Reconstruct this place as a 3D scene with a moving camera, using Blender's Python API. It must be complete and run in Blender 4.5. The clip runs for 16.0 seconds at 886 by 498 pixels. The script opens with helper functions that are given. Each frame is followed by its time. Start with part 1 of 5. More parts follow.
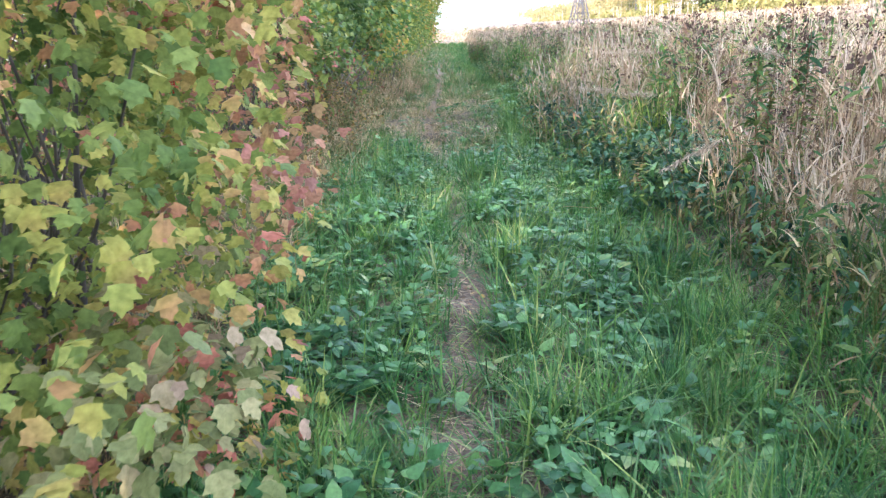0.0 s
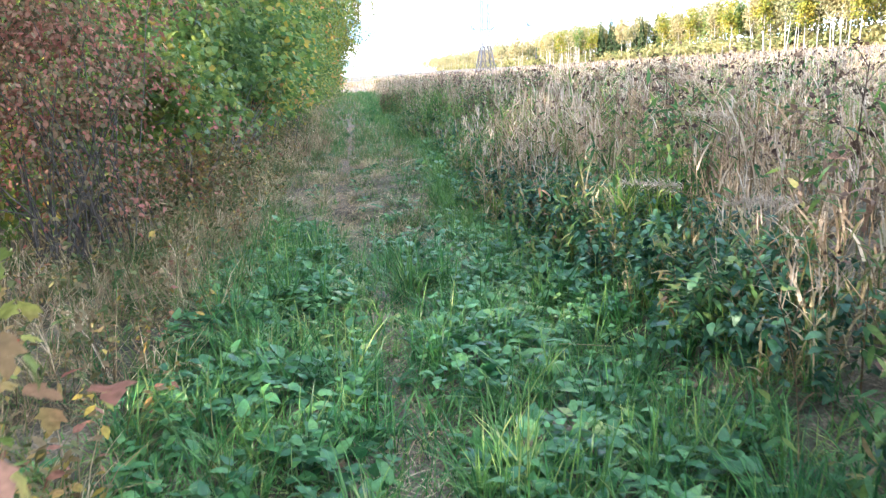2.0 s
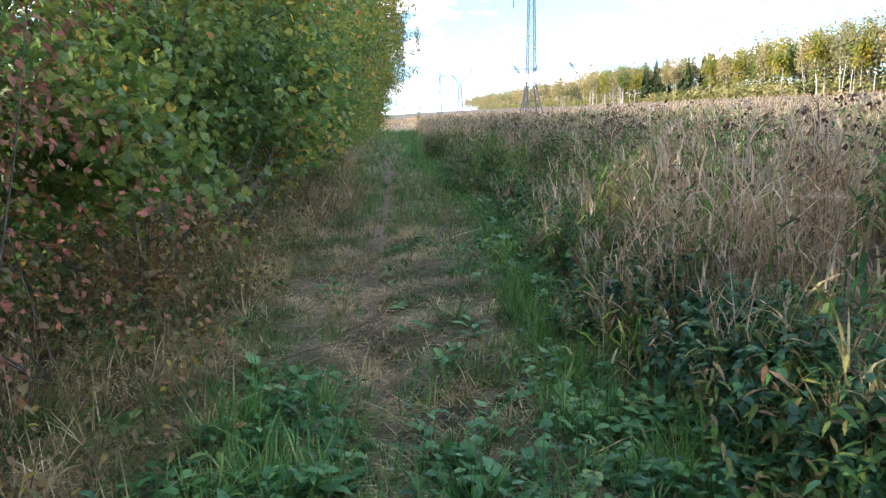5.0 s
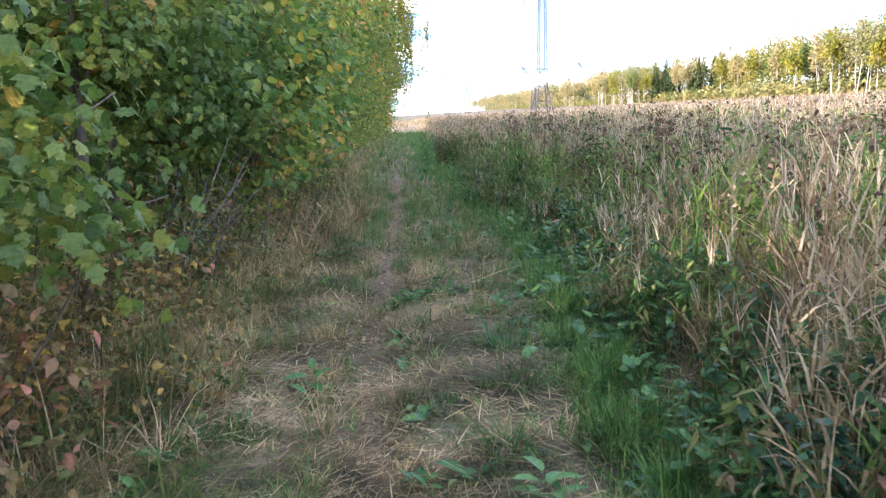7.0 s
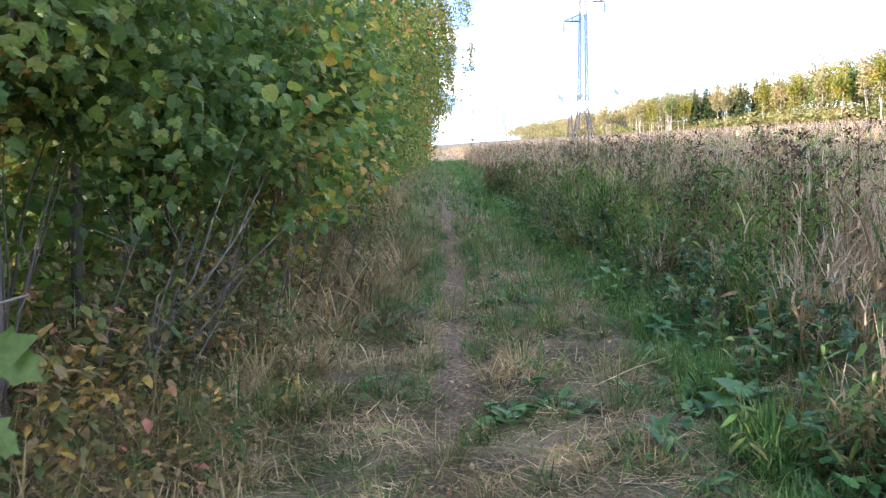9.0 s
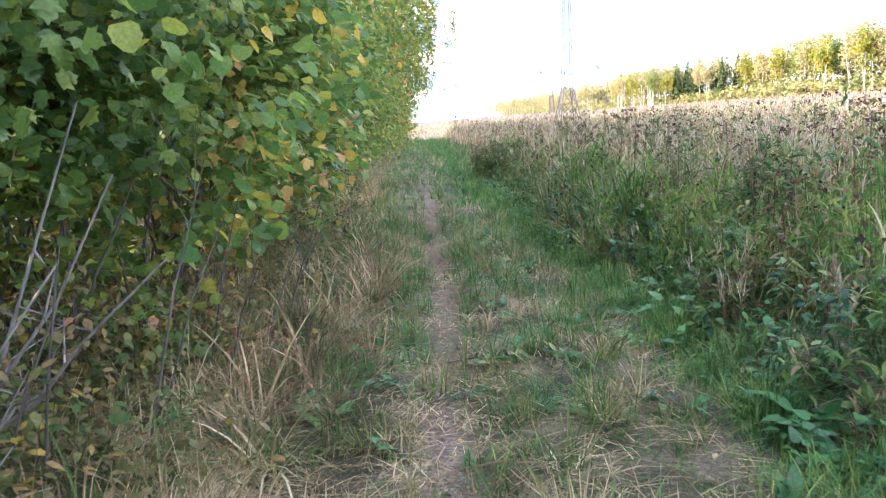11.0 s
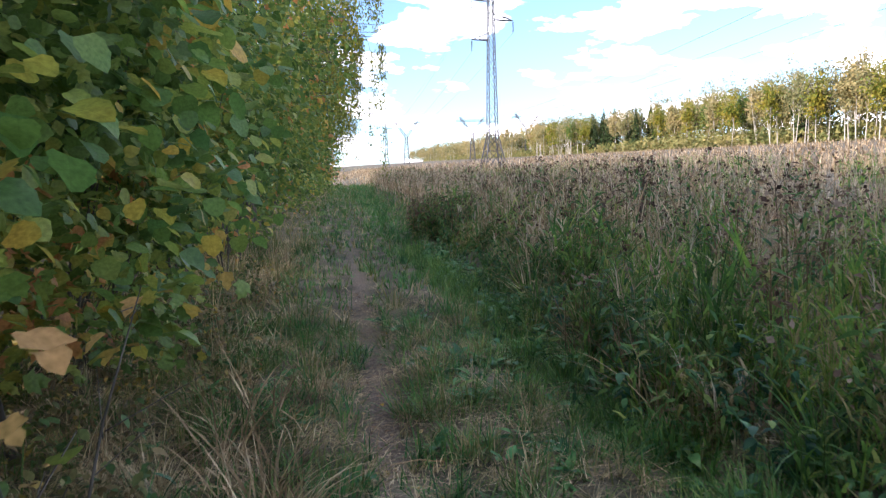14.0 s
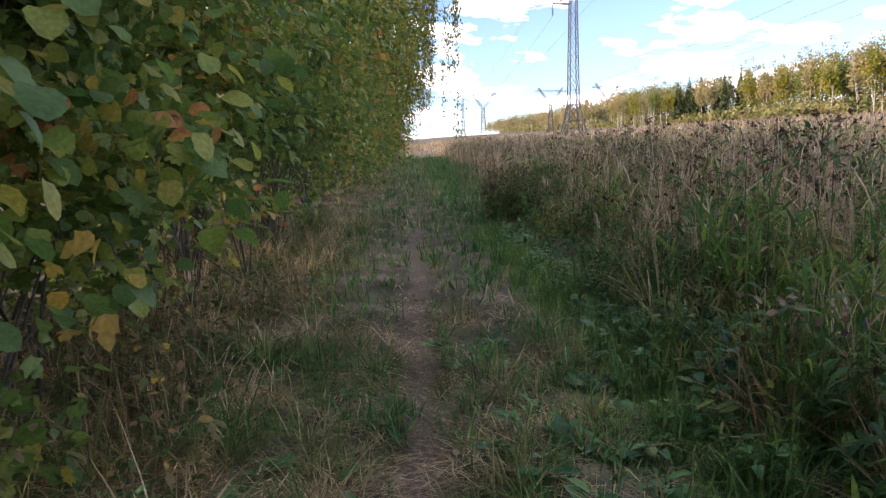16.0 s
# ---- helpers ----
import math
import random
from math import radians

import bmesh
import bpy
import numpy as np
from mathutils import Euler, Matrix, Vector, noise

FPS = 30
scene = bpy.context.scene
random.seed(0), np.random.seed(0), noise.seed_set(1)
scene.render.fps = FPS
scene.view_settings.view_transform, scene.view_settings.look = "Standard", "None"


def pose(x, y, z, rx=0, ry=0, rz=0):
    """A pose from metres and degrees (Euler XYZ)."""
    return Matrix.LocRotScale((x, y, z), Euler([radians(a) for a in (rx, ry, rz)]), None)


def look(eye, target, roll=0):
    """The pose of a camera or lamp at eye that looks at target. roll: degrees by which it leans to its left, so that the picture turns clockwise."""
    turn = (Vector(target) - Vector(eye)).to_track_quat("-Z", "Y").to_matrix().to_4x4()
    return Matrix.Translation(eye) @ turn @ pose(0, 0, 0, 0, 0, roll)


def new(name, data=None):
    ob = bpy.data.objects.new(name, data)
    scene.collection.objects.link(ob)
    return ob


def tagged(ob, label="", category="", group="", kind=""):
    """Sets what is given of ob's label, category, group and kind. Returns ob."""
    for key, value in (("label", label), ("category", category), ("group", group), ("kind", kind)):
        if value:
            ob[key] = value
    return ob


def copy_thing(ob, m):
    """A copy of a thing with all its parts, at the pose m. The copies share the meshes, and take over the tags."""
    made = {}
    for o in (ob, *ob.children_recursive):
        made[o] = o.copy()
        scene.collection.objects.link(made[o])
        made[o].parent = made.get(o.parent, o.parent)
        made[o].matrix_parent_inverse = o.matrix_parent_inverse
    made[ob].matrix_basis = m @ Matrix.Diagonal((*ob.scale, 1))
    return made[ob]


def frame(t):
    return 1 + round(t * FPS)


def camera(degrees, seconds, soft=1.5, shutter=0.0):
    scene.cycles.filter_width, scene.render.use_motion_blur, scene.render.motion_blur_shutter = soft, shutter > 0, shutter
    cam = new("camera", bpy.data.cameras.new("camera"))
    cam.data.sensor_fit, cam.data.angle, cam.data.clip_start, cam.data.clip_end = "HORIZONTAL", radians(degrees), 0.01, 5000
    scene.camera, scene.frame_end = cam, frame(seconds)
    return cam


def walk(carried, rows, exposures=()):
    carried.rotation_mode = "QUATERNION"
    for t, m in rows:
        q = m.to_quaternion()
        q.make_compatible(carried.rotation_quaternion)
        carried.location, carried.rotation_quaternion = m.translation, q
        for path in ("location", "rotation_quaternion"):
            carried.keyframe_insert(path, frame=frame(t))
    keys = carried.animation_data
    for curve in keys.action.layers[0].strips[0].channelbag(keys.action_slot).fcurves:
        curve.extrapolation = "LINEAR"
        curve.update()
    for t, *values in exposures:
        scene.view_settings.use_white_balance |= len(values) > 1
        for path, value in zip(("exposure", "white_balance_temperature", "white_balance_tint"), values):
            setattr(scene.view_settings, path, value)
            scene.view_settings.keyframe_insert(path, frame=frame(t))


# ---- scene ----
# ---------- camera and walk ----------
cam = camera(61.9, 16.0, soft=1.25, shutter=0.2)
METRES, EYE, TILT, LEAN, TURN = 19.0, 1.58, -13.5, 0.9, 0.0
ROWS = [
    (0.0, 0.0, 0.0, 0.0, -0.0, 0.0, -0.0),
    (0.5, -0.003, 0.0279, 0.0062, -3.1, 0.0, 1.12),
    (1.0, -0.0025, 0.0598, 0.015, -6.34, 0.11, 2.89),
    (1.5, -0.0043, 0.0895, 0.0268, -6.14, 1.51, 2.24),
    (2.0, -0.0047, 0.1235, 0.0371, -6.68, 3.38, 2.28),
    (2.5, -0.0016, 0.1544, 0.0493, -6.62, 5.61, 1.42),
    (3.0, -0.0017, 0.1877, 0.0616, -5.45, 7.49, 0.74),
    (5.5, -0.0015, 0.3204, 0.0984, -3.37, 5.88, 0.97),
    (6.0, -0.0005, 0.3518, 0.1053, -2.58, 5.43, 1.3),
    (6.5, -0.0021, 0.3833, 0.1143, -1.88, 4.99, 0.74),
    (7.0, -0.003, 0.4157, 0.1269, -3.3, 6.39, 0.66),
    (7.5, -0.0043, 0.4487, 0.1357, -2.2, 7.65, 0.25),
    (8.0, -0.0089, 0.4812, 0.1441, -1.23, 7.78, 0.4),
    (8.5, -0.013, 0.5088, 0.1511, 0.41, 8.19, -0.21),
    (9.0, -0.0178, 0.5385, 0.159, -0.58, 8.62, 0.31),
    (11.5, -0.0169, 0.6854, 0.2043, -2.22, 6.67, 1.4),
    (12.0, -0.0164, 0.7161, 0.2143, -2.83, 7.35, 1.42),
    (12.5, -0.0194, 0.746, 0.2223, -3.31, 7.06, 0.79),
    (13.0, -0.0195, 0.7762, 0.2319, -6.02, 7.26, 1.74),
    (13.5, -0.02, 0.8042, 0.2425, -6.04, 8.27, 1.2),
    (14.0, -0.0199, 0.8347, 0.2514, -7.89, 10.15, 2.13),
    (14.5, -0.0171, 0.8651, 0.2608, -7.82, 12.37, 2.36),
    (15.0, -0.014, 0.8987, 0.2705, -6.18, 12.28, 0.84),
    (15.5, -0.0089, 0.93, 0.2776, -2.65, 10.95, -0.2),
    (16.0, -0.007, 0.9551, 0.2809, -2.18, 8.17, 0.67),
]
EXPOSURES = [(0.0, 2.78, 5950, 23), (1.5, 2.65, 5770, 19), (2.4, 2.45, 5820, 16), (3.0, 1.51, 5970, 15), (3.3, 1.41, 5970, 15), (5.3, 1.61, 5970, 15), (7.0, 2.02, 6070, 19), (8.0, 1.92, 6020, 21), (9.2, 1.92, 6020, 21), (11.3, 2.54, 6070, 20), (11.7, 2.39, 6070, 20), (12.3, 1.97, 6070, 19), (13.4, 1.77, 6070, 19), (14.0, 1.27, 6050, 19), (14.5, 0.83, 5950, 19), (15.1, 0.42, 5600, 19), (15.6, 0.57, 6050, 21), (16.0, 0.92, 6550, 25)]
walk(cam, [(t, pose(0, 0, EYE, TILT, LEAN, TURN) @ pose(METRES * x, METRES * y, METRES * z, 90 + pitch, roll, yaw)) for t, x, y, z, yaw, pitch, roll in ROWS], EXPOSURES)

# ---------- sky and sun ----------
SUN_ELEV, SUN_AZ = radians(19), radians(248)     # azimuth clockwise from +y: the sun stands low, behind the tree belt
world = bpy.data.worlds.new("world")
scene.world = world
world.use_nodes = True
wn, wl = world.node_tree.nodes, world.node_tree.links
wn.clear()
w_out = wn.new("ShaderNodeOutputWorld")
w_bg = wn.new("ShaderNodeBackground")
w_bg.inputs["Strength"].default_value = 0.15
sky = wn.new("ShaderNodeTexSky")
sky.sky_type, sky.sun_disc = "NISHITA", False
sky.sun_elevation, sky.sun_rotation = SUN_ELEV, SUN_AZ
sky.air_density, sky.dust_density, sky.ozone_density = 1.05, 0.3, 3.2
w_co = wn.new("ShaderNodeTexCoord")
w_sep = wn.new("ShaderNodeSeparateXYZ")
wl.new(w_co.outputs["Generated"], w_sep.inputs[0])


def wmath(op, a, b=None):
    n = wn.new("ShaderNodeMath")
    n.operation = op
    for i, v in enumerate((a, b)):
        if v is None:
            continue
        if isinstance(v, (int, float)):
            n.inputs[i].default_value = v
        else:
            wl.new(v, n.inputs[i])
    return n.outputs[0]


zz = wmath("ADD", wmath("MAXIMUM", w_sep.outputs["Z"], 0.0), 0.16)
w_comb = wn.new("ShaderNodeCombineXYZ")
wl.new(wmath("DIVIDE", w_sep.outputs["X"], zz), w_comb.inputs[0])
wl.new(wmath("DIVIDE", w_sep.outputs["Y"], zz), w_comb.inputs[1])
w_noise = wn.new("ShaderNodeTexNoise")
w_noise.inputs["Scale"].default_value = 2.3
w_noise.inputs["Detail"].default_value = 7.0
w_noise.inputs["Roughness"].default_value = 0.52
wl.new(w_comb.outputs[0], w_noise.inputs["Vector"])
w_ramp = wn.new("ShaderNodeValToRGB")
w_ramp.color_ramp.elements[0].position = 0.512
w_ramp.color_ramp.elements[1].position = 0.565
wl.new(w_noise.outputs["Fac"], w_ramp.inputs["Fac"])
w_cloud = wn.new("ShaderNodeValToRGB")           # bright edges, greyer thick middles
w_cloud.color_ramp.elements[0].position, w_cloud.color_ramp.elements[0].color = 0.55, (11.5, 11.3, 11.0, 1)
w_cloud.color_ramp.elements[1].position, w_cloud.color_ramp.elements[1].color = 0.74, (5.2, 5.7, 6.8, 1)
wl.new(w_noise.outputs["Fac"], w_cloud.inputs["Fac"])
w_mix = wn.new("ShaderNodeMixRGB")
wl.new(w_ramp.outputs["Color"], w_mix.inputs["Fac"])
wl.new(sky.outputs["Color"], w_mix.inputs["Color1"])
wl.new(w_cloud.outputs["Color"], w_mix.inputs["Color2"])
wl.new(w_mix.outputs["Color"], w_bg.inputs["Color"])
wl.new(w_bg.outputs[0], w_out.inputs[0])

sun = new("sun", bpy.data.lights.new("sun", "SUN"))
sun.data.energy, sun.data.angle, sun.data.color = 4.8, radians(0.6), (1.0, 0.86, 0.66)
to_sun = Vector((math.sin(SUN_AZ) * math.cos(SUN_ELEV), math.cos(SUN_AZ) * math.cos(SUN_ELEV), math.sin(SUN_ELEV)))
sun.matrix_world = look(to_sun * 50, (0, 0, 0))

# ---------- materials ----------
RNG = np.random.default_rng(7)


def material(name):
    m = bpy.data.materials.new(name)
    m.use_nodes = True
    m.node_tree.nodes.clear()
    return m, m.node_tree.nodes, m.node_tree.links


def ramp_node(nodes, stops):
    r = nodes.new("ShaderNodeValToRGB")
    e = r.color_ramp.elements
    while len(e) < len(stops):
        e.new(0.5)
    for i, (p, c) in enumerate(stops):
        e[i].position, e[i].color = p, (*c, 1)
    return r


def leaf_material(name, stops, rough=0.5, through_light=0.35, patch=0.35, scale=1.3, per_object=False):
    """Leaves and blades: colour varied leaf by leaf, by patches of the stand and by fine mottling; thin, so some light passes."""
    m, n, l = material(name)
    out = n.new("ShaderNodeOutputMaterial")
    rnd = n.new("ShaderNodeObjectInfo") if per_object else n.new("ShaderNodeNewGeometry")
    rnd_out = rnd.outputs["Random"] if per_object else rnd.outputs["Random Per Island"]
    geo = n.new("ShaderNodeNewGeometry")
    big = n.new("ShaderNodeTexNoise")
    big.inputs["Scale"].default_value = scale
    big.inputs["Detail"].default_value = 3
    l.new(geo.outputs["Position"], big.inputs["Vector"])
    mix = n.new("ShaderNodeMath")
    mix.operation = "MULTIPLY_ADD"
    sub = n.new("ShaderNodeMath")
    sub.operation = "SUBTRACT"
    l.new(big.outputs["Fac"], sub.inputs[0])
    sub.inputs[1].default_value = 0.5
    l.new(sub.outputs[0], mix.inputs[0])
    mix.inputs[1].default_value = patch * 4.5
    soft_rnd = n.new("ShaderNodeMath")
    soft_rnd.operation = "MULTIPLY_ADD"
    soft_rnd.inputs[1].default_value, soft_rnd.inputs[2].default_value = 1 - 0.5 * patch, 0.25 * patch
    l.new(rnd_out, soft_rnd.inputs[0])
    l.new(soft_rnd.outputs[0], mix.inputs[2])
    ramp = ramp_node(n, stops)
    l.new(mix.outputs[0], ramp.inputs["Fac"])
    fine = n.new("ShaderNodeTexNoise")
    fine.inputs["Scale"].default_value = 60
    fine.inputs["Detail"].default_value = 3
    l.new(geo.outputs["Position"], fine.inputs["Vector"])
    fr = ramp_node(n, [(0.3, (0.7, 0.7, 0.62)), (0.7, (1.15, 1.12, 1.05))])
    l.new(fine.outputs["Fac"], fr.inputs["Fac"])
    mul = n.new("ShaderNodeMixRGB")
    mul.blend_type = "MULTIPLY"
    mul.inputs["Fac"].default_value = 1
    l.new(ramp.outputs["Color"], mul.inputs["Color1"])
    l.new(fr.outputs["Color"], mul.inputs["Color2"])
    p = n.new("ShaderNodeBsdfPrincipled")
    p.inputs["Roughness"].default_value = rough
    p.inputs["Specular IOR Level"].default_value = 0.35 if rough < 0.46 else 0.12
    l.new(mul.outputs["Color"], p.inputs["Base Color"])
    tr = n.new("ShaderNodeBsdfTranslucent")
    l.new(mul.outputs["Color"], tr.inputs["Color"])
    ms = n.new("ShaderNodeMixShader")
    ms.inputs["Fac"].default_value = through_light
    l.new(p.outputs[0], ms.inputs[1])
    l.new(tr.outputs[0], ms.inputs[2])
    l.new(ms.outputs[0], out.inputs["Surface"])
    return m


def add_veins(m, dark=0.72):
    """Midrib and side veins on a leaf that is an object of its own, 1 long along y."""
    n, l = m.node_tree.nodes, m.node_tree.links
    co = n.new("ShaderNodeTexCoord")
    sep = n.new("ShaderNodeSeparateXYZ")
    l.new(co.outputs["Object"], sep.inputs[0])

    def mth(op, x, y=0.0):
        k = n.new("ShaderNodeMath")
        k.operation = op
        for i, v in enumerate((x, y)):
            if isinstance(v, (int, float)):
                k.inputs[i].default_value = v
            else:
                l.new(v, k.inputs[i])
        return k.outputs[0]
    ax = mth("ABSOLUTE", sep.outputs["X"])
    side = mth("PINGPONG", mth("SUBTRACT", sep.outputs["Y"], mth("MULTIPLY", ax, 0.75)), 0.065)
    vein = mth("MAXIMUM", mth("LESS_THAN", ax, 0.012), mth("LESS_THAN", side, 0.006))
    mul = [k for k in n if k.type == "MIX_RGB"][0]
    bs = [k for k in n if k.type == "BSDF_PRINCIPLED"][0]
    mx = n.new("ShaderNodeMixRGB")
    mx.blend_type = "MULTIPLY"
    mx.inputs["Color2"].default_value = (dark, dark, dark * 0.9, 1)
    l.new(vein, mx.inputs["Fac"])
    l.new(mul.outputs["Color"], mx.inputs["Color1"])
    l.new(mx.outputs["Color"], bs.inputs["Base Color"])
    bp = n.new("ShaderNodeBump")
    bp.inputs["Strength"].default_value, bp.inputs["Distance"].default_value = 0.5, 0.01
    l.new(mth("SUBTRACT", 1.0, vein), bp.inputs["Height"])
    l.new(bp.outputs[0], bs.inputs["Normal"])
    return m


def solid_material(name, stops, scale=8.0, rough=0.85, metal=0.0, bump=0.3, stretch=(1, 1, 1), detail=6):
    m, n, l = material(name)
    out = n.new("ShaderNodeOutputMaterial")
    co = n.new("ShaderNodeTexCoord")
    mp = n.new("ShaderNodeMapping")
    mp.inputs["Scale"].default_value = stretch
    l.new(co.outputs["Object"], mp.inputs["Vector"])
    no = n.new("ShaderNodeTexNoise")
    no.inputs["Scale"].default_value, no.inputs["Detail"].default_value = scale, detail
    l.new(mp.outputs[0], no.inputs["Vector"])
    r = ramp_node(n, stops)
    l.new(no.outputs["Fac"], r.inputs["Fac"])
    p = n.new("ShaderNodeBsdfPrincipled")
    p.inputs["Roughness"].default_value, p.inputs["Metallic"].default_value = rough, metal
    l.new(r.outputs["Color"], p.inputs["Base Color"])
    b = n.new("ShaderNodeBump")
    b.inputs["Strength"].default_value = bump
    b.inputs["Distance"].default_value = 0.02
    l.new(no.outputs["Fac"], b.inputs["Height"])
    l.new(b.outputs[0], p.inputs["Normal"])
    l.new(p.outputs[0], out.inputs["Surface"])
    return m


GREEN_GRASS = leaf_material("green_grass", [(0.0, (0.023, 0.090, 0.032)), (0.45, (0.054, 0.185, 0.050)), (0.8, (0.113, 0.270, 0.065)), (1.0, (0.252, 0.320, 0.130))], 0.42, 0.35, 0.5, 2.4)
MIXED_GRASS = leaf_material("faded_grass", [(0.0, (0.050, 0.118, 0.034)), (0.45, (0.129, 0.174, 0.056)), (0.68, (0.269, 0.230, 0.118)), (1.0, (0.493, 0.414, 0.269))], 0.55, 0.4, 0.7, 1.7)
DRY_GRASS = leaf_material("dry_grass", [(0.0, (0.100, 0.078, 0.050)), (0.35, (0.236, 0.175, 0.106)), (0.7, (0.413, 0.313, 0.201)), (1.0, (0.661, 0.555, 0.401))], 0.65, 0.35, 0.6, 2.2)
TALL_DRY = leaf_material("tall_dry_grass", [(0.0, (0.123, 0.090, 0.056)), (0.3, (0.280, 0.202, 0.129)), (0.65, (0.470, 0.353, 0.241)), (1.0, (0.672, 0.571, 0.437))], 0.7, 0.42, 0.6, 1.1)
WEED_LEAF = leaf_material("weed_leaf", [(0.0, (0.030, 0.086, 0.037)), (0.45, (0.069, 0.161, 0.052)), (0.7, (0.149, 0.230, 0.063)), (0.88, (0.253, 0.241, 0.092)), (1.0, (0.230, 0.149, 0.103))], 0.5, 0.42, 0.5, 1.0)
BROAD_LEAF = leaf_material("broad_leaf", [(0.0, (0.024, 0.102, 0.043)), (0.5, (0.054, 0.177, 0.059)), (0.92, (0.112, 0.260, 0.078)), (1.0, (0.200, 0.270, 0.088))], 0.42, 0.3, 0.3, 1.5)
VERGE_FORB = leaf_material("verge_forb", [(0.0, (0.05, 0.10, 0.035)), (0.4, (0.12, 0.13, 0.05)), (0.7, (0.20, 0.14, 0.08)), (0.9, (0.36, 0.28, 0.06)), (1.0, (0.28, 0.13, 0.09))], 0.55, 0.3, 0.4, 1.2)
MEADOW_GREEN = leaf_material("meadow_green", [(0.0, (0.046, 0.109, 0.034)), (0.4, (0.098, 0.213, 0.048)), (0.75, (0.218, 0.345, 0.069)), (0.92, (0.345, 0.345, 0.115)), (1.0, (0.414, 0.322, 0.196))], 0.5, 0.5, 0.5, 0.9)
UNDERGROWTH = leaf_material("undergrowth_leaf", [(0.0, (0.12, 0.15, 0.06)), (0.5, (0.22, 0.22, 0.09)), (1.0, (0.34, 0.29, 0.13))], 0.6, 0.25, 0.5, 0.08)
BRAMBLE = leaf_material("bramble_leaf", [(0.0, (0.016, 0.064, 0.041)), (0.5, (0.035, 0.115, 0.061)), (0.88, (0.068, 0.170, 0.073)), (1.0, (0.173, 0.258, 0.078))], 0.45, 0.3, 0.35, 1.5)
VIBURNUM_RED = leaf_material("viburnum_red_leaf", [(0.0, (0.40, 0.31, 0.14)), (0.35, (0.44, 0.25, 0.16)), (0.75, (0.43, 0.19, 0.16)), (1.0, (0.48, 0.28, 0.26))], 0.5, 0.4, 0.1, 2.0, True)
ORANGE_LEAF = leaf_material("orange_leaf", [(0.0, (0.44, 0.32, 0.07)), (0.6, (0.48, 0.34, 0.13)), (1.0, (0.40, 0.24, 0.10))], 0.6, 0.4, 0.1, 2.0, True)
YOUNG_GRASS = leaf_material("young_grass", [(0.0, (0.050, 0.145, 0.042)), (0.5, (0.105, 0.235, 0.058)), (0.85, (0.20, 0.33, 0.085)), (1.0, (0.32, 0.39, 0.13))], 0.4, 0.4, 0.4, 3.0)
SEED_HEAD = leaf_material("seed_head", [(0.0, (0.04, 0.026, 0.022)), (0.5, (0.12, 0.078, 0.062)), (1.0, (0.32, 0.25, 0.20))], 0.85, 0.2, 0.4, 0.8)
PLUME = leaf_material("plume", [(0.0, (0.30, 0.235, 0.18)), (0.6, (0.48, 0.40, 0.325)), (1.0, (0.66, 0.58, 0.48))], 0.85, 0.3, 0.2)
HAZEL = leaf_material("hazel_leaf", [(0.0, (0.062, 0.130, 0.036)), (0.5, (0.142, 0.232, 0.053)), (0.82, (0.271, 0.312, 0.067)), (0.96, (0.455, 0.355, 0.073)), (1.0, (0.469, 0.227, 0.085))], 0.42, 0.52, 0.4, 0.8)
HAZEL_SINGLE = leaf_material("hazel_leaf_near", [(0.0, (0.071, 0.168, 0.052)), (0.5, (0.158, 0.278, 0.064)), (0.82, (0.343, 0.389, 0.079)), (1.0, (0.600, 0.401, 0.072))], 0.38, 0.52, 0.1, 2.0, True)
MAPLE = leaf_material("maple_leaf", [(0.0, (0.063, 0.132, 0.040)), (0.6, (0.144, 0.230, 0.051)), (0.93, (0.276, 0.294, 0.066)), (1.0, (0.414, 0.235, 0.055))], 0.45, 0.48, 0.3, 0.9)
VIBURNUM = leaf_material("viburnum_leaf", [(0.0, (0.092, 0.168, 0.050)), (0.4, (0.207, 0.274, 0.072)), (0.68, (0.391, 0.381, 0.099)), (0.86, (0.483, 0.291, 0.143)), (1.0, (0.483, 0.179, 0.143))], 0.5, 0.45, 0.5, 1.1)
VIBURNUM_SINGLE = leaf_material("viburnum_leaf_near", [(0.0, (0.13, 0.20, 0.055)), (0.45, (0.28, 0.31, 0.08)), (0.68, (0.42, 0.36, 0.12)), (0.84, (0.46, 0.25, 0.14)), (1.0, (0.46, 0.20, 0.18))], 0.5, 0.35, 0.1, 2.0, True)
VIBURNUM_PALE = leaf_material("viburnum_leaf_pale", [(0.0, (0.139, 0.189, 0.070)), (0.5, (0.254, 0.271, 0.123)), (0.8, (0.344, 0.312, 0.172)), (1.0, (0.377, 0.271, 0.213))], 0.5, 0.35, 0.1, 2.0, True)
RUSSET = leaf_material("russet_leaf", [(0.0, (0.080, 0.090, 0.042)), (0.3, (0.16, 0.125, 0.07)), (0.6, (0.28, 0.145, 0.10)), (1.0, (0.38, 0.14, 0.12))], 0.6, 0.3, 0.5, 1.0)
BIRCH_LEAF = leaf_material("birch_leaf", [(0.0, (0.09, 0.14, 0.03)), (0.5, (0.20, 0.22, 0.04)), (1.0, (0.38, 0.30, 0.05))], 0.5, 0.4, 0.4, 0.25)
# forest crowns: paler, greyer birch yellow, with the distance haze put into the colour
HAZED_LEAF = leaf_material("hazed_far_leaf", [(0.0, (0.15, 0.17, 0.085)), (0.4, (0.26, 0.245, 0.125)), (0.75, (0.38, 0.31, 0.16)), (1.0, (0.42, 0.32, 0.18))], 0.6, 0.25, 0.5, 0.03)
SPRUCE_NEEDLE = leaf_material("spruce_needle", [(0.0, (0.030, 0.055, 0.026)), (1.0, (0.070, 0.105, 0.042))], 0.6, 0.1, 0.3)
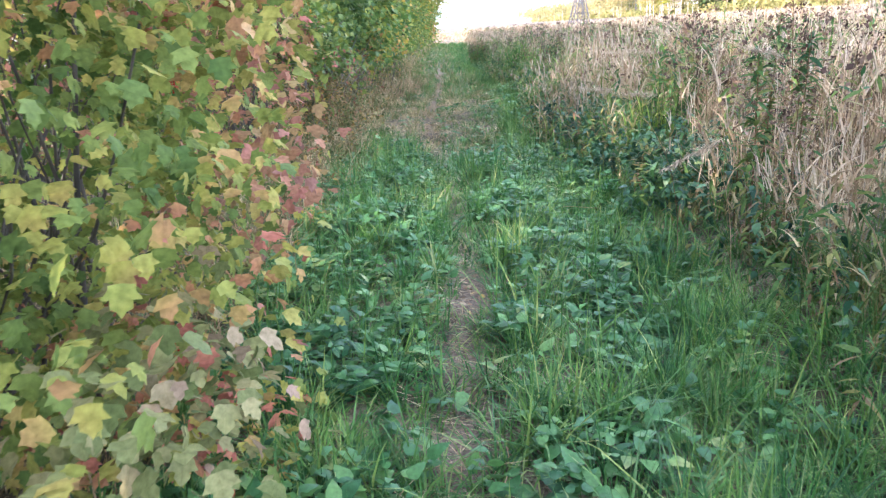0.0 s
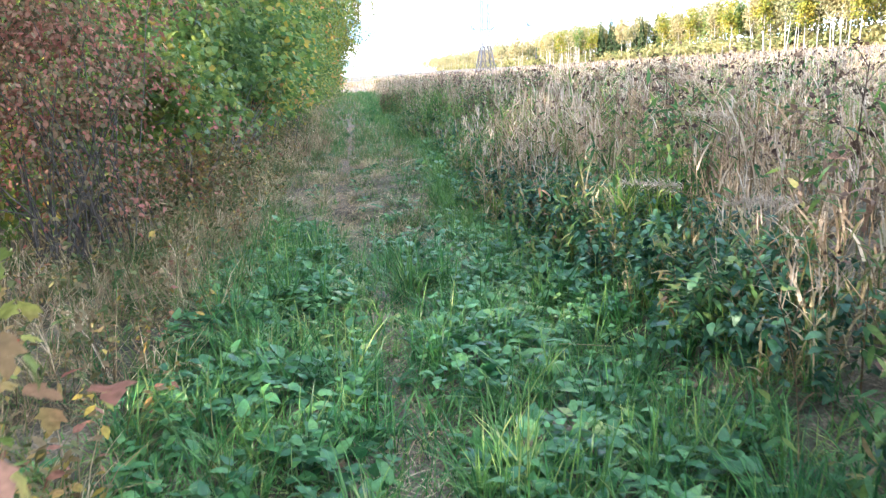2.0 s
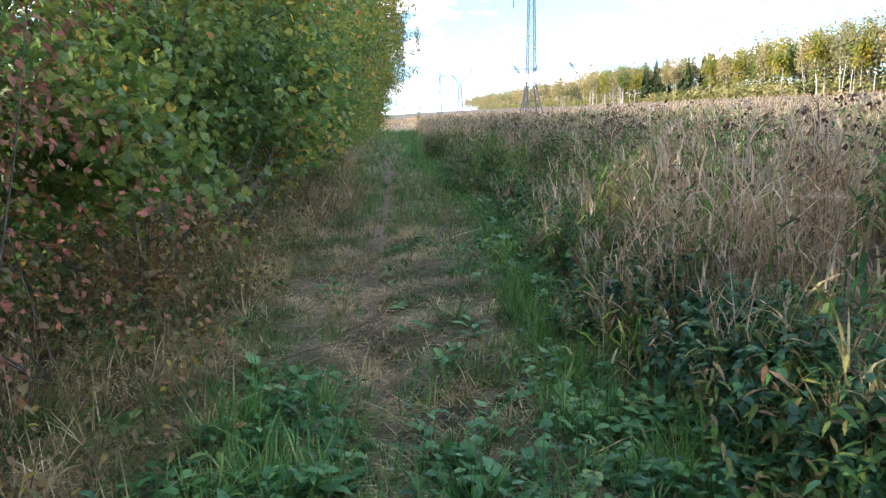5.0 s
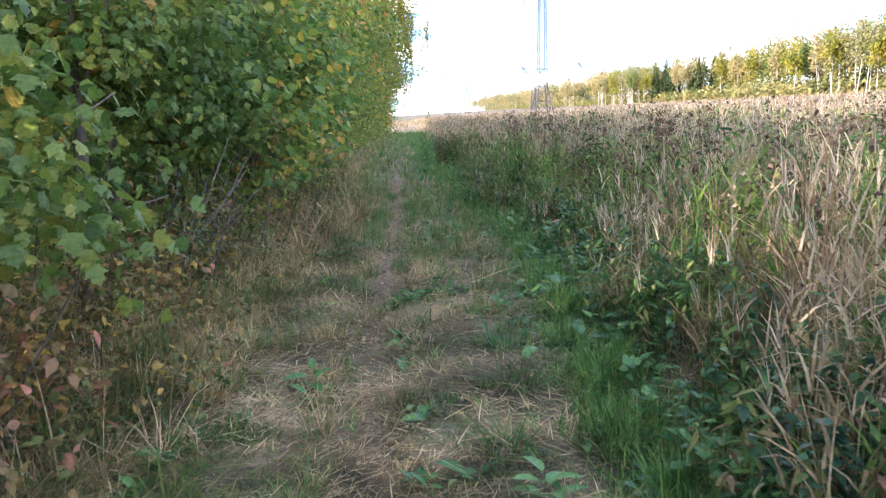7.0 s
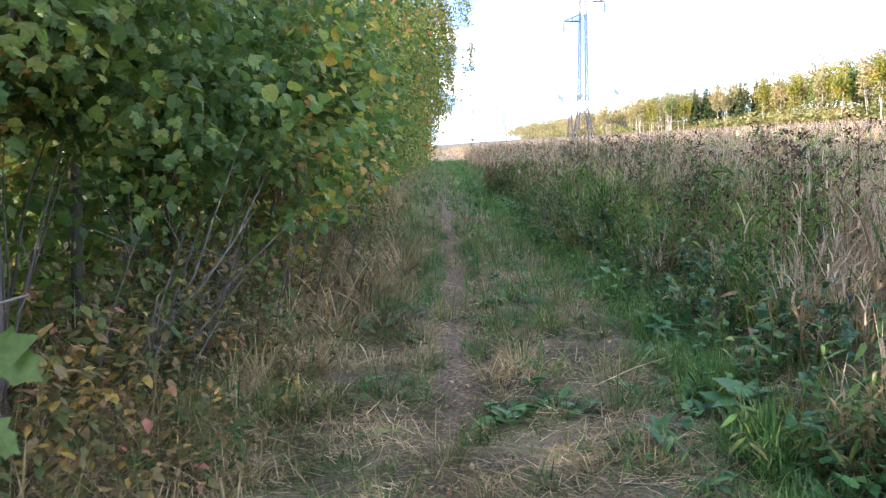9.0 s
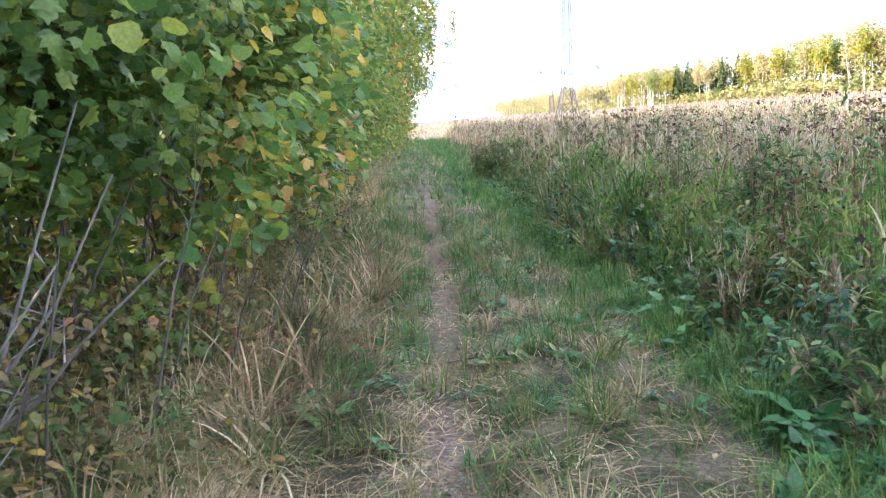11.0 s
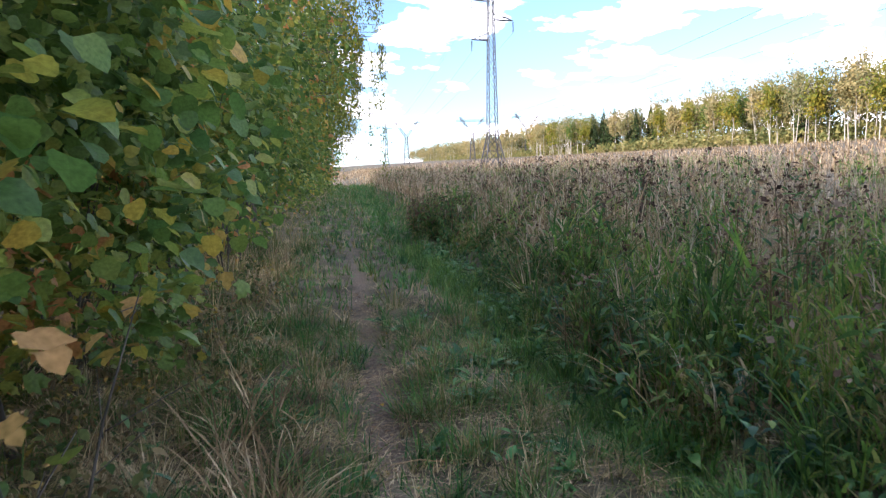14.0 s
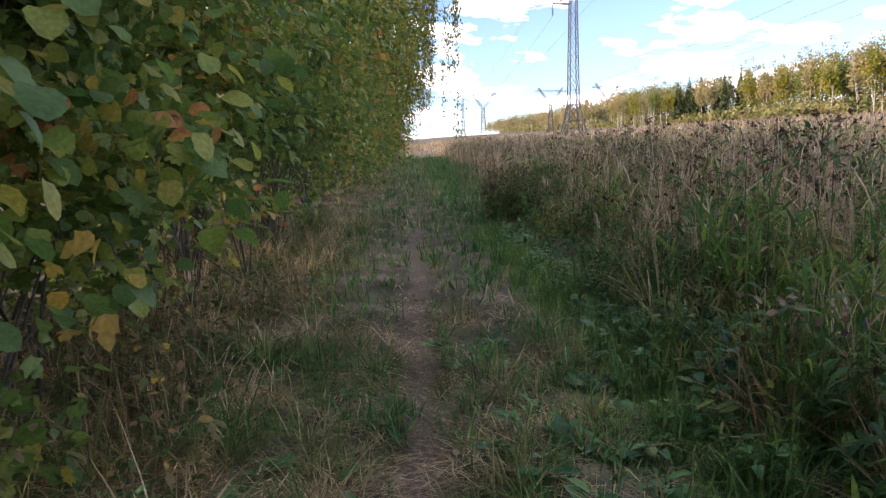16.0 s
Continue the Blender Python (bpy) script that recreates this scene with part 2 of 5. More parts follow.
BERRY = leaf_material("berry", [(0.0, (0.35, 0.01, 0.015)), (1.0, (0.55, 0.03, 0.03))], 0.2, 0.1, 0.1)
BARK = solid_material("grey_bark", [(0.3, (0.040, 0.035, 0.029)), (0.7, (0.115, 0.104, 0.090))], 14, 0.9, 0, 0.6, (1, 1, 0.25))
BIRCH_BARK = solid_material("birch_bark", [(0.30, (0.05, 0.045, 0.04)), (0.42, (0.34, 0.32, 0.285)), (0.8, (0.54, 0.51, 0.46))], 2.5, 0.7, 0, 0.2, (1, 1, 3))
STEM = leaf_material("weed_stem", [(0.0, (0.07, 0.045, 0.03)), (0.6, (0.16, 0.11, 0.06)), (1.0, (0.16, 0.17, 0.06))], 0.7, 0.05)
DEAD_STEM = leaf_material("dead_stem", [(0.0, (0.035, 0.026, 0.022)), (0.6, (0.085, 0.06, 0.046)), (1.0, (0.16, 0.115, 0.085))], 0.85, 0.05, 0.3, 2.0)
PALE_BARK = solid_material("pale_dead_bark", [(0.3, (0.10, 0.092, 0.085)), (0.7, (0.24, 0.225, 0.21))], 18, 0.9, 0, 0.5, (1, 1, 0.3))
STEEL = solid_material("weathered_steel", [(0.3, (0.028, 0.03, 0.038)), (0.7, (0.06, 0.062, 0.072))], 3, 0.6, 0.0, 0.1)
GLASS_DISC = solid_material("insulator_glass", [(0.3, (0.08, 0.10, 0.10)), (0.7, (0.16, 0.19, 0.18))], 5, 0.25, 0, 0.0)
CABLE = solid_material("cable_metal", [(0.3, (0.10, 0.10, 0.11)), (0.7, (0.18, 0.18, 0.19))], 1, 0.5, 0.6, 0.0)
FALLEN = leaf_material("fallen_leaf", [(0.0, (0.12, 0.075, 0.05)), (0.5, (0.28, 0.19, 0.13)), (0.85, (0.48, 0.40, 0.30)), (1.0, (0.45, 0.30, 0.06))], 0.8, 0.1, 0.1)


def ground_material():
    m, n, l = material("ground_soil")
    out = n.new("ShaderNodeOutputMaterial")
    geo = n.new("ShaderNodeNewGeometry")
    sep = n.new("ShaderNodeSeparateXYZ")
    l.new(geo.outputs["Position"], sep.inputs[0])
    a = n.new("ShaderNodeTexNoise")
    a.inputs["Scale"].default_value, a.inputs["Detail"].default_value = 2.2, 8
    l.new(geo.outputs["Position"], a.inputs["Vector"])
    f = n.new("ShaderNodeTexNoise")
    f.inputs["Scale"].default_value, f.inputs["Detail"].default_value = 45, 6
    l.new(geo.outputs["Position"], f.inputs["Vector"])
    straw = n.new("ShaderNodeTexNoise")
    straw.inputs["Scale"].default_value, straw.inputs["Detail"].default_value, straw.inputs["Distortion"].default_value = 26, 7, 2.5
    l.new(geo.outputs["Position"], straw.inputs["Vector"])
    blend = n.new("ShaderNodeMath")
    blend.operation = "MULTIPLY_ADD"
    blend.inputs[1].default_value = 0.55
    l.new(a.outputs["Fac"], blend.inputs[0])
    half_straw = n.new("ShaderNodeMath")
    half_straw.operation = "MULTIPLY"
    half_straw.inputs[1].default_value = 0.5
    l.new(straw.outputs["Fac"], half_straw.inputs[0])
    l.new(half_straw.outputs[0], blend.inputs[2])
    turf = ramp_node(n, [(0.38, (0.018, 0.022, 0.011)), (0.5, (0.055, 0.052, 0.027)), (0.57, (0.12, 0.098, 0.062)), (0.68, (0.24, 0.20, 0.14))])
    l.new(blend.outputs[0], turf.inputs["Fac"])
    soil = ramp_node(n, [(0.3, (0.06, 0.042, 0.034)), (0.5, (0.13, 0.097, 0.074)), (0.72, (0.31, 0.245, 0.19))])
    l.new(f.outputs["Fac"], soil.inputs["Fac"])
    far = ramp_node(n, [(0.3, (0.055, 0.048, 0.028)), (0.5, (0.10, 0.080, 0.052)), (0.7, (0.15, 0.12, 0.085))])
    l.new(a.outputs["Fac"], far.inputs["Fac"])

    def mth(op, x, y):
        k = n.new("ShaderNodeMath")
        k.operation = op
        for i, v in enumerate((x, y)):
            if isinstance(v, (int, float)):
                k.inputs[i].default_value = v
            else:
                l.new(v, k.inputs[i])
        return k.outputs[0]
    # trodden soil along the trail, ragged at its edges
    side = n.new("ShaderNodeAttribute")
    side.attribute_name = "from_trail"
    off = mth("ABSOLUTE", mth("ADD", side.outputs["Fac"], mth("MULTIPLY", mth("SUBTRACT", a.outputs["Fac"], 0.5), 0.5)), 0)
    trod = n.new("ShaderNodeMapRange")
    trod.inputs["From Min"].default_value, trod.inputs["From Max"].default_value = 0.17, 0.05
    l.new(off, trod.inputs["Value"])
    bare = n.new("ShaderNodeAttribute")
    bare.attribute_name = "bareness"
    m1 = n.new("ShaderNodeMixRGB")
    l.new(mth("MULTIPLY", trod.outputs[0], bare.outputs["Fac"]), m1.inputs["Fac"])
    l.new(turf.outputs["Color"], m1.inputs["Color1"])
    l.new(soil.outputs["Color"], m1.inputs["Color2"])
    fm = n.new("ShaderNodeMapRange")
    fm.inputs["From Min"].default_value, fm.inputs["From Max"].default_value = 6, 30
    l.new(sep.outputs["X"], fm.inputs["Value"])
    m2 = n.new("ShaderNodeMixRGB")
    l.new(fm.outputs[0], m2.inputs["Fac"])
    l.new(m1.outputs["Color"], m2.inputs["Color1"])
    l.new(far.outputs["Color"], m2.inputs["Color2"])
    p = n.new("ShaderNodeBsdfPrincipled")
    p.inputs["Roughness"].default_value = 0.95
    l.new(m2.outputs["Color"], p.inputs["Base Color"])
    b = n.new("ShaderNodeBump")
    b.inputs["Strength"].default_value, b.inputs["Distance"].default_value = 0.7, 0.03
    l.new(f.outputs["Fac"], b.inputs["Height"])
    l.new(b.outputs[0], p.inputs["Normal"])
    l.new(p.outputs[0], out.inputs["Surface"])
    return m


GROUND = ground_material()
add_veins(HAZEL_SINGLE)
add_veins(VIBURNUM_SINGLE, 0.8)
add_veins(VIBURNUM_PALE, 0.8)

# ---------- mesh helpers ----------


def tri_mesh(name, verts, tris, mats, mat_index=None, smooth=False):
    verts, tris = np.asarray(verts, np.float32), np.asarray(tris, np.int32)
    me = bpy.data.meshes.new(name)
    me.vertices.add(len(verts))
    me.vertices.foreach_set("co", verts.ravel())
    me.loops.add(tris.size)
    me.loops.foreach_set("vertex_index", tris.ravel())
    me.polygons.add(len(tris))
    me.polygons.foreach_set("loop_start", np.arange(0, tris.size, 3, dtype=np.int32))
    for m in mats if isinstance(mats, (list, tuple)) else [mats]:
        me.materials.append(m)
    if mat_index is not None:
        me.polygons.foreach_set("material_index", np.asarray(mat_index, np.int32))
    if smooth:
        me.polygons.foreach_set("use_smooth", np.ones(len(tris), bool))
    me.update(calc_edges=True)
    me.validate()
    return me


class Soup:
    """Collects many small pieces into one mesh."""

    def __init__(self):
        self.v, self.t, self.n = [], [], 0

    def add(self, v, t):
        self.v.append(np.asarray(v, np.float32).reshape(-1, 3))
        self.t.append(np.asarray(t, np.int64).reshape(-1, 3) + self.n)
        self.n += len(self.v[-1])

    def mesh(self, name, mat, smooth=False):
        return tri_mesh(name, np.concatenate(self.v), np.concatenate(self.t), mat, None, smooth)


def part(name, me, parent, label=""):
    ob = new(name, me)
    ob.parent = parent
    return tagged(ob, label)


def thing(name, at, label, category, group="", kind=""):
    ob = new(name)
    ob.empty_display_size = 0.1
    ob.location = at
    return tagged(ob, label, category, group, kind)


def axes(az, tilt, roll):
    """Rotation matrices (N, 3, 3): a leaf lying flat along +y is rolled about its length, tilted up by tilt and turned to az."""
    ca, sa, ct, st, cr, sr = np.cos(az), np.sin(az), np.cos(tilt), np.sin(tilt), np.cos(roll), np.sin(roll)
    z, o = np.zeros_like(az), np.ones_like(az)
    rz = np.stack([ca, -sa, z, sa, ca, z, z, z, o], -1).reshape(-1, 3, 3)
    rx = np.stack([o, z, z, z, ct, -st, z, st, ct], -1).reshape(-1, 3, 3)
    ry = np.stack([cr, z, sr, z, o, z, -sr, z, cr], -1).reshape(-1, 3, 3)
    return rz @ rx @ ry


def scatter(template, pos, rot, size):
    """Copies of a template (verts, tris) at pos, turned by rot, scaled by size."""
    tv, tt = template
    size = np.asarray(size, float)
    size = size[:, None, None] if size.ndim == 1 else size[:, None, :]
    v = np.einsum("nij,nkj->nki", rot, tv[None] * size) + pos[:, None, :]
    t = tt[None] + (np.arange(len(pos)) * len(tv))[:, None, None]
    return v.reshape(-1, 3), t.reshape(-1, 3)


def fan_leaf(outline, fold=0.12, droop=0.15):
    """A leaf from the right half of its outline, base to tip, with a midrib fold and a drooping tip; 1 long along +y."""
    right = np.array(outline, float)
    rib = np.array([(0, y) for _, y in right])
    v, t = [], []
    k = len(right)
    for x, y in rib:
        v.append((0, y, -droop * y * y))
    for sgn in (1, -1):
        for x, y in right:
            v.append((sgn * x, y, fold * x - droop * y * y))
    for s in range(2):
        o = k * (1 + s)
        for i in range(k - 1):
            quad = [(i, o + i, o + i + 1), (i, o + i + 1, i + 1)]
            for q in quad:
                a = np.array([v[j] for j in q])
                if np.linalg.norm(np.cross(a[1] - a[0], a[2] - a[0])) > 1e-6:
                    t.append(q if s == 0 else q[::-1])
    return np.array(v), np.array(t)


LEAF_HAZEL = fan_leaf([(0.0, 0.0), (0.30, 0.02), (0.46, 0.25), (0.42, 0.42), (0.45, 0.55), (0.30, 0.74), (0.24, 0.84), (0.0, 1.0)], 0.18, 0.18)
LEAF_LOBED = fan_leaf([(0.0, 0.0), (0.22, 0.0), (0.40, 0.12), (0.44, 0.30), (0.58, 0.52), (0.36, 0.52), (0.26, 0.56), (0.31, 0.72), (0.20, 0.84), (0.0, 1.0)], 0.25, 0.3)
LEAF_LANCE = fan_leaf([(0.0, 0.0), (0.13, 0.25), (0.11, 0.6), (0.0, 1.0)], 0.3, 0.35)
LEAF_TOOTH = fan_leaf([(0.0, 0.0), (0.30, 0.12), (0.24, 0.30), (0.33, 0.38), (0.20, 0.60), (0.22, 0.68), (0.0, 1.0)], 0.25, 0.3)
LEAF_DOCK = fan_leaf([(0.0, 0.0), (0.16, 0.12), (0.24, 0.4), (0.17, 0.75), (0.0, 1.0)], 0.35, 0.4)


def flat_leaf(outline, droop=0.2, cup=0.12):
    """A cheaper leaf for dense foliage: strips from edge to edge, cupped and drooping."""
    right = np.array(outline, float)
    k = len(right)
    v = [(0, 0, 0)] + [(x, y, cup * abs(x) * (1 if i % 2 else -0.5) - droop * y * y) for i, (x, y) in enumerate(right[1:-1])]
    v += [(0, right[-1][1], -droop)] + [(-x, y, cup * abs(x) - droop * y * y) for x, y in right[1:-1]]
    m = k - 2
    r, l, tip = list(range(1, m + 1)), list(range(m + 2, 2 * m + 2)), m + 1
    t = [(0, r[0], l[0])]
    for i in range(m - 1):
        t += [(r[i], r[i + 1], l[i + 1]), (r[i], l[i + 1], l[i])]
    t.append((r[-1], tip, l[-1]))
    return np.array(v), np.array(t)


MASS_HAZEL = flat_leaf([(0.0, 0.0), (0.27, -0.02), (0.42, 0.15), (0.48, 0.38), (0.41, 0.61), (0.27, 0.80), (0.10, 0.92), (0.0, 1.0)])
MASS_LOBED = flat_leaf([(0.0, 0.0), (0.40, 0.06), (0.38, 0.22), (0.60, 0.50), (0.32, 0.51), (0.33, 0.74), (0.14, 0.82), (0.0, 1.0)], 0.28)
MASS_TOOTH = flat_leaf([(0.0, 0.0), (0.30, 0.15), (0.30, 0.42), (0.18, 0.70), (0.0, 1.0)], 0.3)
MASS_LANCE = flat_leaf([(0.0, 0.0), (0.12, 0.3), (0.09, 0.65), (0.0, 1.0)], 0.4)
MASS_OVAL = flat_leaf([(0.0, 0.0), (0.26, 0.28), (0.25, 0.6), (0.0, 1.0)], 0.25)
LEAF_FAR = (np.array([(0, 0, 0), (0.36, 0.45, 0.06), (0, 1, -0.12), (-0.36, 0.45, 0.06)], float), np.array([(0, 1, 2), (0, 2, 3)]))

LEAF_SPECK = (np.array([(-0.4, 0, 0), (0.4, 0.1, 0.05), (0.05, 0.95, -0.05)], float), np.array([(0, 1, 2)]))


def blades(base, height, az, lean, width, segs=2, curl=0.9):
    """Grass blades: tapering ribbons that bend over. All arguments are arrays over the blades."""
    n = len(base)
    f = np.linspace(0, 1, segs + 1)
    ang = lean[:, None] + curl * lean[:, None] * f[None] * 1.6
    ang = np.clip(ang, 0, 2.3)
    step = height[:, None] / segs
    dr, dz = np.sin(ang) * step, np.cos(ang) * step
    r = np.concatenate([np.zeros((n, 1)), np.cumsum(dr[:, :-1], 1)], 1)
    z = np.concatenate([np.zeros((n, 1)), np.cumsum(dz[:, :-1], 1)], 1)
    ca, sa = np.cos(az), np.sin(az)
    spin = RNG.uniform(-0.9, 0.9, n)
    wx, wy = -np.sin(az + spin), np.cos(az + spin)
    verts = []
    for i in range(segs + 1):
        c = base + np.stack([ca * r[:, i], sa * r[:, i], z[:, i]], -1)
        if i == segs:
            verts.append(c[:, None])
        else:
            w = width * (1 - 0.75 * (i / segs) ** 1.5) / 2
            o = np.stack([wx * w, wy * w, np.zeros(n)], -1)
            verts += [(c - o)[:, None], (c + o)[:, None]]
    v = np.concatenate(verts, 1)
    k = v.shape[1]
    t = []
    for i in range(segs - 1):
        t += [(2 * i, 2 * i + 1, 2 * i + 3), (2 * i, 2 * i + 3, 2 * i + 2)]
    t.append((k - 3, k - 2, k - 1))
    t = np.array(t)[None] + (np.arange(n) * k)[:, None, None]
    return v.reshape(-1, 3), t.reshape(-1, 3)


def tube(path, radii, sides=5):
    path = [Vector([float(c) for c in p]) for p in path]
    v, t = [], []
    for i, p in enumerate(path):
        d = (path[min(i + 1, len(path) - 1)] - path[max(i - 1, 0)]).normalized()
        a = d.orthogonal().normalized()
        b = d.cross(a)
        for s in range(sides):
            an = 2 * math.pi * s / sides
            v.append(p + float(radii[i]) * (math.cos(an) * a + math.sin(an) * b))
    for i in range(len(path) - 1):
        for s in range(sides):
            a0, a1 = i * sides + s, i * sides + (s + 1) % sides
            t += [(a0, a1, a1 + sides), (a0, a1 + sides, a0 + sides)]
    return [tuple(q) for q in v], t


def bar(a, b, w):
    """A square steel bar between two points."""
    return tube([a, b], [w * 0.7, w * 0.7], 4)


# ---------- the lie of the land ----------
XS_FACE = [(-30, -1.6), (-1, -1.3), (4.2, -1.0), (5.2, -2.6), (8, -2.4), (10, -1.75), (13, -1.75), (16, -1.35), (18, -1.1), (22, -0.95), (30, -0.85), (45, -0.5), (60, 0.2), (90, 0.6)]


def smooth(a, b, x):
    t = np.clip((x - a) / (b - a), 0, 1)
    return t * t * (3 - 2 * t)


FOOT_X = [(-5, 0.0), (2, 0.02), (4.6, 0.18), (7.6, 0.12), (10, -0.12), (12, -0.26), (14.3, -0.26), (17.5, -0.15), (20, -0.1), (25, -0.13), (30, -0.1), (38, 0.05), (60, 0.36), (120, 1.0)]
TRACK_X = [(-5, 1.1), (8, 1.2), (11, 1.02), (13.4, 1.18), (16, 1.38), (19, 1.52), (21, 1.25), (24, 1.2), (30, 1.0), (60, 1.4), (120, 2.0)]
EDGE_X = [(-5, 1.85), (6, 1.8), (8.3, 1.72), (11.2, 1.42), (13.5, 1.62), (17, 1.85), (19, 1.78), (20.4, 1.5), (21.5, 1.32), (24, 1.45), (27, 1.8), (30, 1.75), (34, 1.6), (60, 1.9), (120, 2.5)]


def eased(table, y):
    """A table read with soft bends."""
    y = np.asarray(y, float)
    return (2 * np.interp(y, *zip(*table)) + np.interp(y - 0.8, *zip(*table)) + np.interp(y + 0.8, *zip(*table))) / 4


def trail_x(y):
    """The middle of the old cart lane: straight, with a slight bend to the right far on."""
    return 0.010 * np.clip(np.asarray(y, float) - 24, 0, 200)


def foot_x(y):
    """The trodden line, which crosses from the middle of the lane to its left half."""
    return eased(FOOT_X, y) + 0.02 * np.sin(np.asarray(y, float) * 1.7)


def track_x(y):
    """The green wheel track on the meadow's side."""
    return eased(TRACK_X, y)


def edge_wander(y):
    """How far the meadow's edge swings in and out along the lane."""
    y = np.asarray(y, float)
    return eased(EDGE_X, y) - trail_x(y) - 1.6 + 0.07 * np.sin(y * 2.1) + 0.05 * np.sin(y * 4.7 + 2.0)


def land(x, y):
    x, y = np.asarray(x, float), np.asarray(y, float)
    z = 0.056 * np.clip(y, -120, 1100) - 0.04 + 0.07 * smooth(11, 14, y)
    u = x - trail_x(y)
    near = 1 - smooth(90, 200, np.abs(y))
    z = z + near * (-0.05 * np.exp(-((x - foot_x(y)) / 0.2) ** 2) - 0.06 * np.exp(-((x - track_x(y)) / 0.3) ** 2) + 0.03 * np.exp(-((u - 0.6) / 0.3) ** 2))
    z = z + 0.16 * smooth(1.4, 2.3, u) + 0.052 * np.clip(u - 2.0, 0, 150) + 0.05 * np.clip(u - 152, 0, 200)
    z = z - 0.03 * np.clip(-u - 6, 0, 60)
    z = z + near * 0.018 * (np.sin(x * 5.1 + y * 1.7) + np.sin(y * 3.3 - x * 2.2)) * np.clip(np.abs(u) + 0.3, 0, 1)
    return z


def bareness(y):
    """How bare the trodden line is: broken at first, grown over in the dry stretch, worn further on, green again towards the crest."""
    return np.clip(0.75 - 0.55 * smooth(8, 9.5, y) + 0.7 * smooth(12.5, 16, y) - 0.8 * smooth(24, 34, y), 0.1, 1)


def build_ground():
    xs = np.concatenate([-np.geomspace(1600, 8, 26), np.arange(-7.5, 7.51, 0.15), np.geomspace(8, 1600, 40)])
    ys = np.concatenate([-np.geomspace(1600, 6, 22), np.arange(-5.5, 40, 0.3), np.geomspace(40.3, 2400, 60)])
    gx, gy = np.meshgrid(xs, ys)
    v = np.stack([gx, gy, land(gx, gy)], -1).reshape(-1, 3)
    w = len(xs)
    i, j = np.meshgrid(np.arange(w - 1), np.arange(len(ys) - 1))
    a = (j * w + i).ravel()
    t = np.concatenate([np.stack([a, a + 1, a + w + 1], -1), np.stack([a, a + w + 1, a + w], -1)])
    me = tri_mesh("ground", v, t, GROUND, None, True)
    me.attributes.new("from_trail", "FLOAT", "POINT").data.foreach_set("value", (v[:, 0] - foot_x(v[:, 1])).astype(np.float32))
    me.attributes.new("bareness", "FLOAT", "POINT").data.foreach_set("value", bareness(v[:, 1]).astype(np.float32))
    return tagged(new("ground", me), "uphill meadow soil with a trodden dirt trail through turf", "ground", kind="structure")


build_ground()


def face_x(y):
    return np.interp(y, [p[0] for p in XS_FACE], [p[1] for p in XS_FACE])


def on_land(x, y, lift=0.0):
    return np.stack([x, y, land(x, y) + lift], -1)


def stuff(name, me, label, category):
    return tagged(new(name, me), label, category, kind="stuff")


# ---------- bushes and trees ----------


def clump_points(n, centre, radii, power, wob, seed, low=-0.9):
    """Points on a lumpy ellipsoid's outer shell."""
    r = np.random.default_rng(seed)
    d = r.normal(size=(n * 2, 3))
    d /= np.linalg.norm(d, axis=1)[:, None]
    d = d[d[:, 2] > low][:n]
    ph = r.uniform(0, 6.28, 6)
    lump = 1 + wob * (np.sin(d[:, 0] * 4 + ph[0]) * np.sin(d[:, 1] * 5 + ph[1]) + np.sin(d[:, 2] * 6 + ph[2]) * np.cos(d[:, 1] * 4 + ph[3])) 
    rad = r.uniform(power, 1.0, len(d)) * lump
    return np.array(centre) + d * rad[:, None] * np.array(radii), d


def leafage(points, dirs, per, spread, template, size, seed, droop=0.5, keep=None):
    """Leaves round twig ends: each twig carries a spray of leaves that face out and upward."""
    r = np.random.default_rng(seed)
    p = np.repeat(points, per, 0) + r.normal(0, spread, (len(points) * per, 3)) * np.array((1, 1, 0.8))
    d = np.repeat(dirs, per, 0)
    if keep is not None:
        k = keep(p)
        p, d = p[k], d[k]
    n = len(p)
    az = np.arctan2(d[:, 1], d[:, 0]) - math.pi / 2 + r.normal(0, 1.0, n)
    tilt = r.normal(-droop, 0.55, n)
    roll = r.normal(0, 0.75, n)
    s = size * r.uniform(0.6, 1.2, n)
    return scatter(template, p, axes(az, tilt, roll), s)


def limbs(base, ends, r0, seed, sides=5, forks=0.45):
    """A trunk or stems with limbs that fork towards the given ends."""
    r = np.random.default_rng(seed)
    so = Soup()
    base = np.array(base, float)
    for e in ends:
        e = np.array(e)
        mid = base + (e - base) * forks + r.normal(0, 0.12, 3) * np.linalg.norm(e - base) * 0.4
        mid[2] = base[2] + (e[2] - base[2]) * (forks + 0.12)
        pts = []
        for f in np.linspace(0, 1, 6):
            q = (1 - f) ** 2 * base + 2 * f * (1 - f) * mid + f * f * e
            pts.append(q + r.normal(0, 0.02, 3) * (f > 0))
        so.add(*tube(pts, [max(0.004, r0 * (1 - 0.85 * f)) for f in np.linspace(0, 1, 6)], sides))
    return so


def keep_off_path(p):
    u = p[:, 0] - trail_x(p[:, 1])
    high = p[:, 2] - land(p[:, 0], p[:, 1])
    edge = -0.46 - 0.32 * smooth(5, 10, p[:, 1]) * (1 - smooth(21, 25, p[:, 1]))
    return (u < edge + smooth(2.8, 4.5, high) * (0.3 + 0.02 * np.clip(p[:, 1] - 20, 0, 60))) & (high > 0.08)


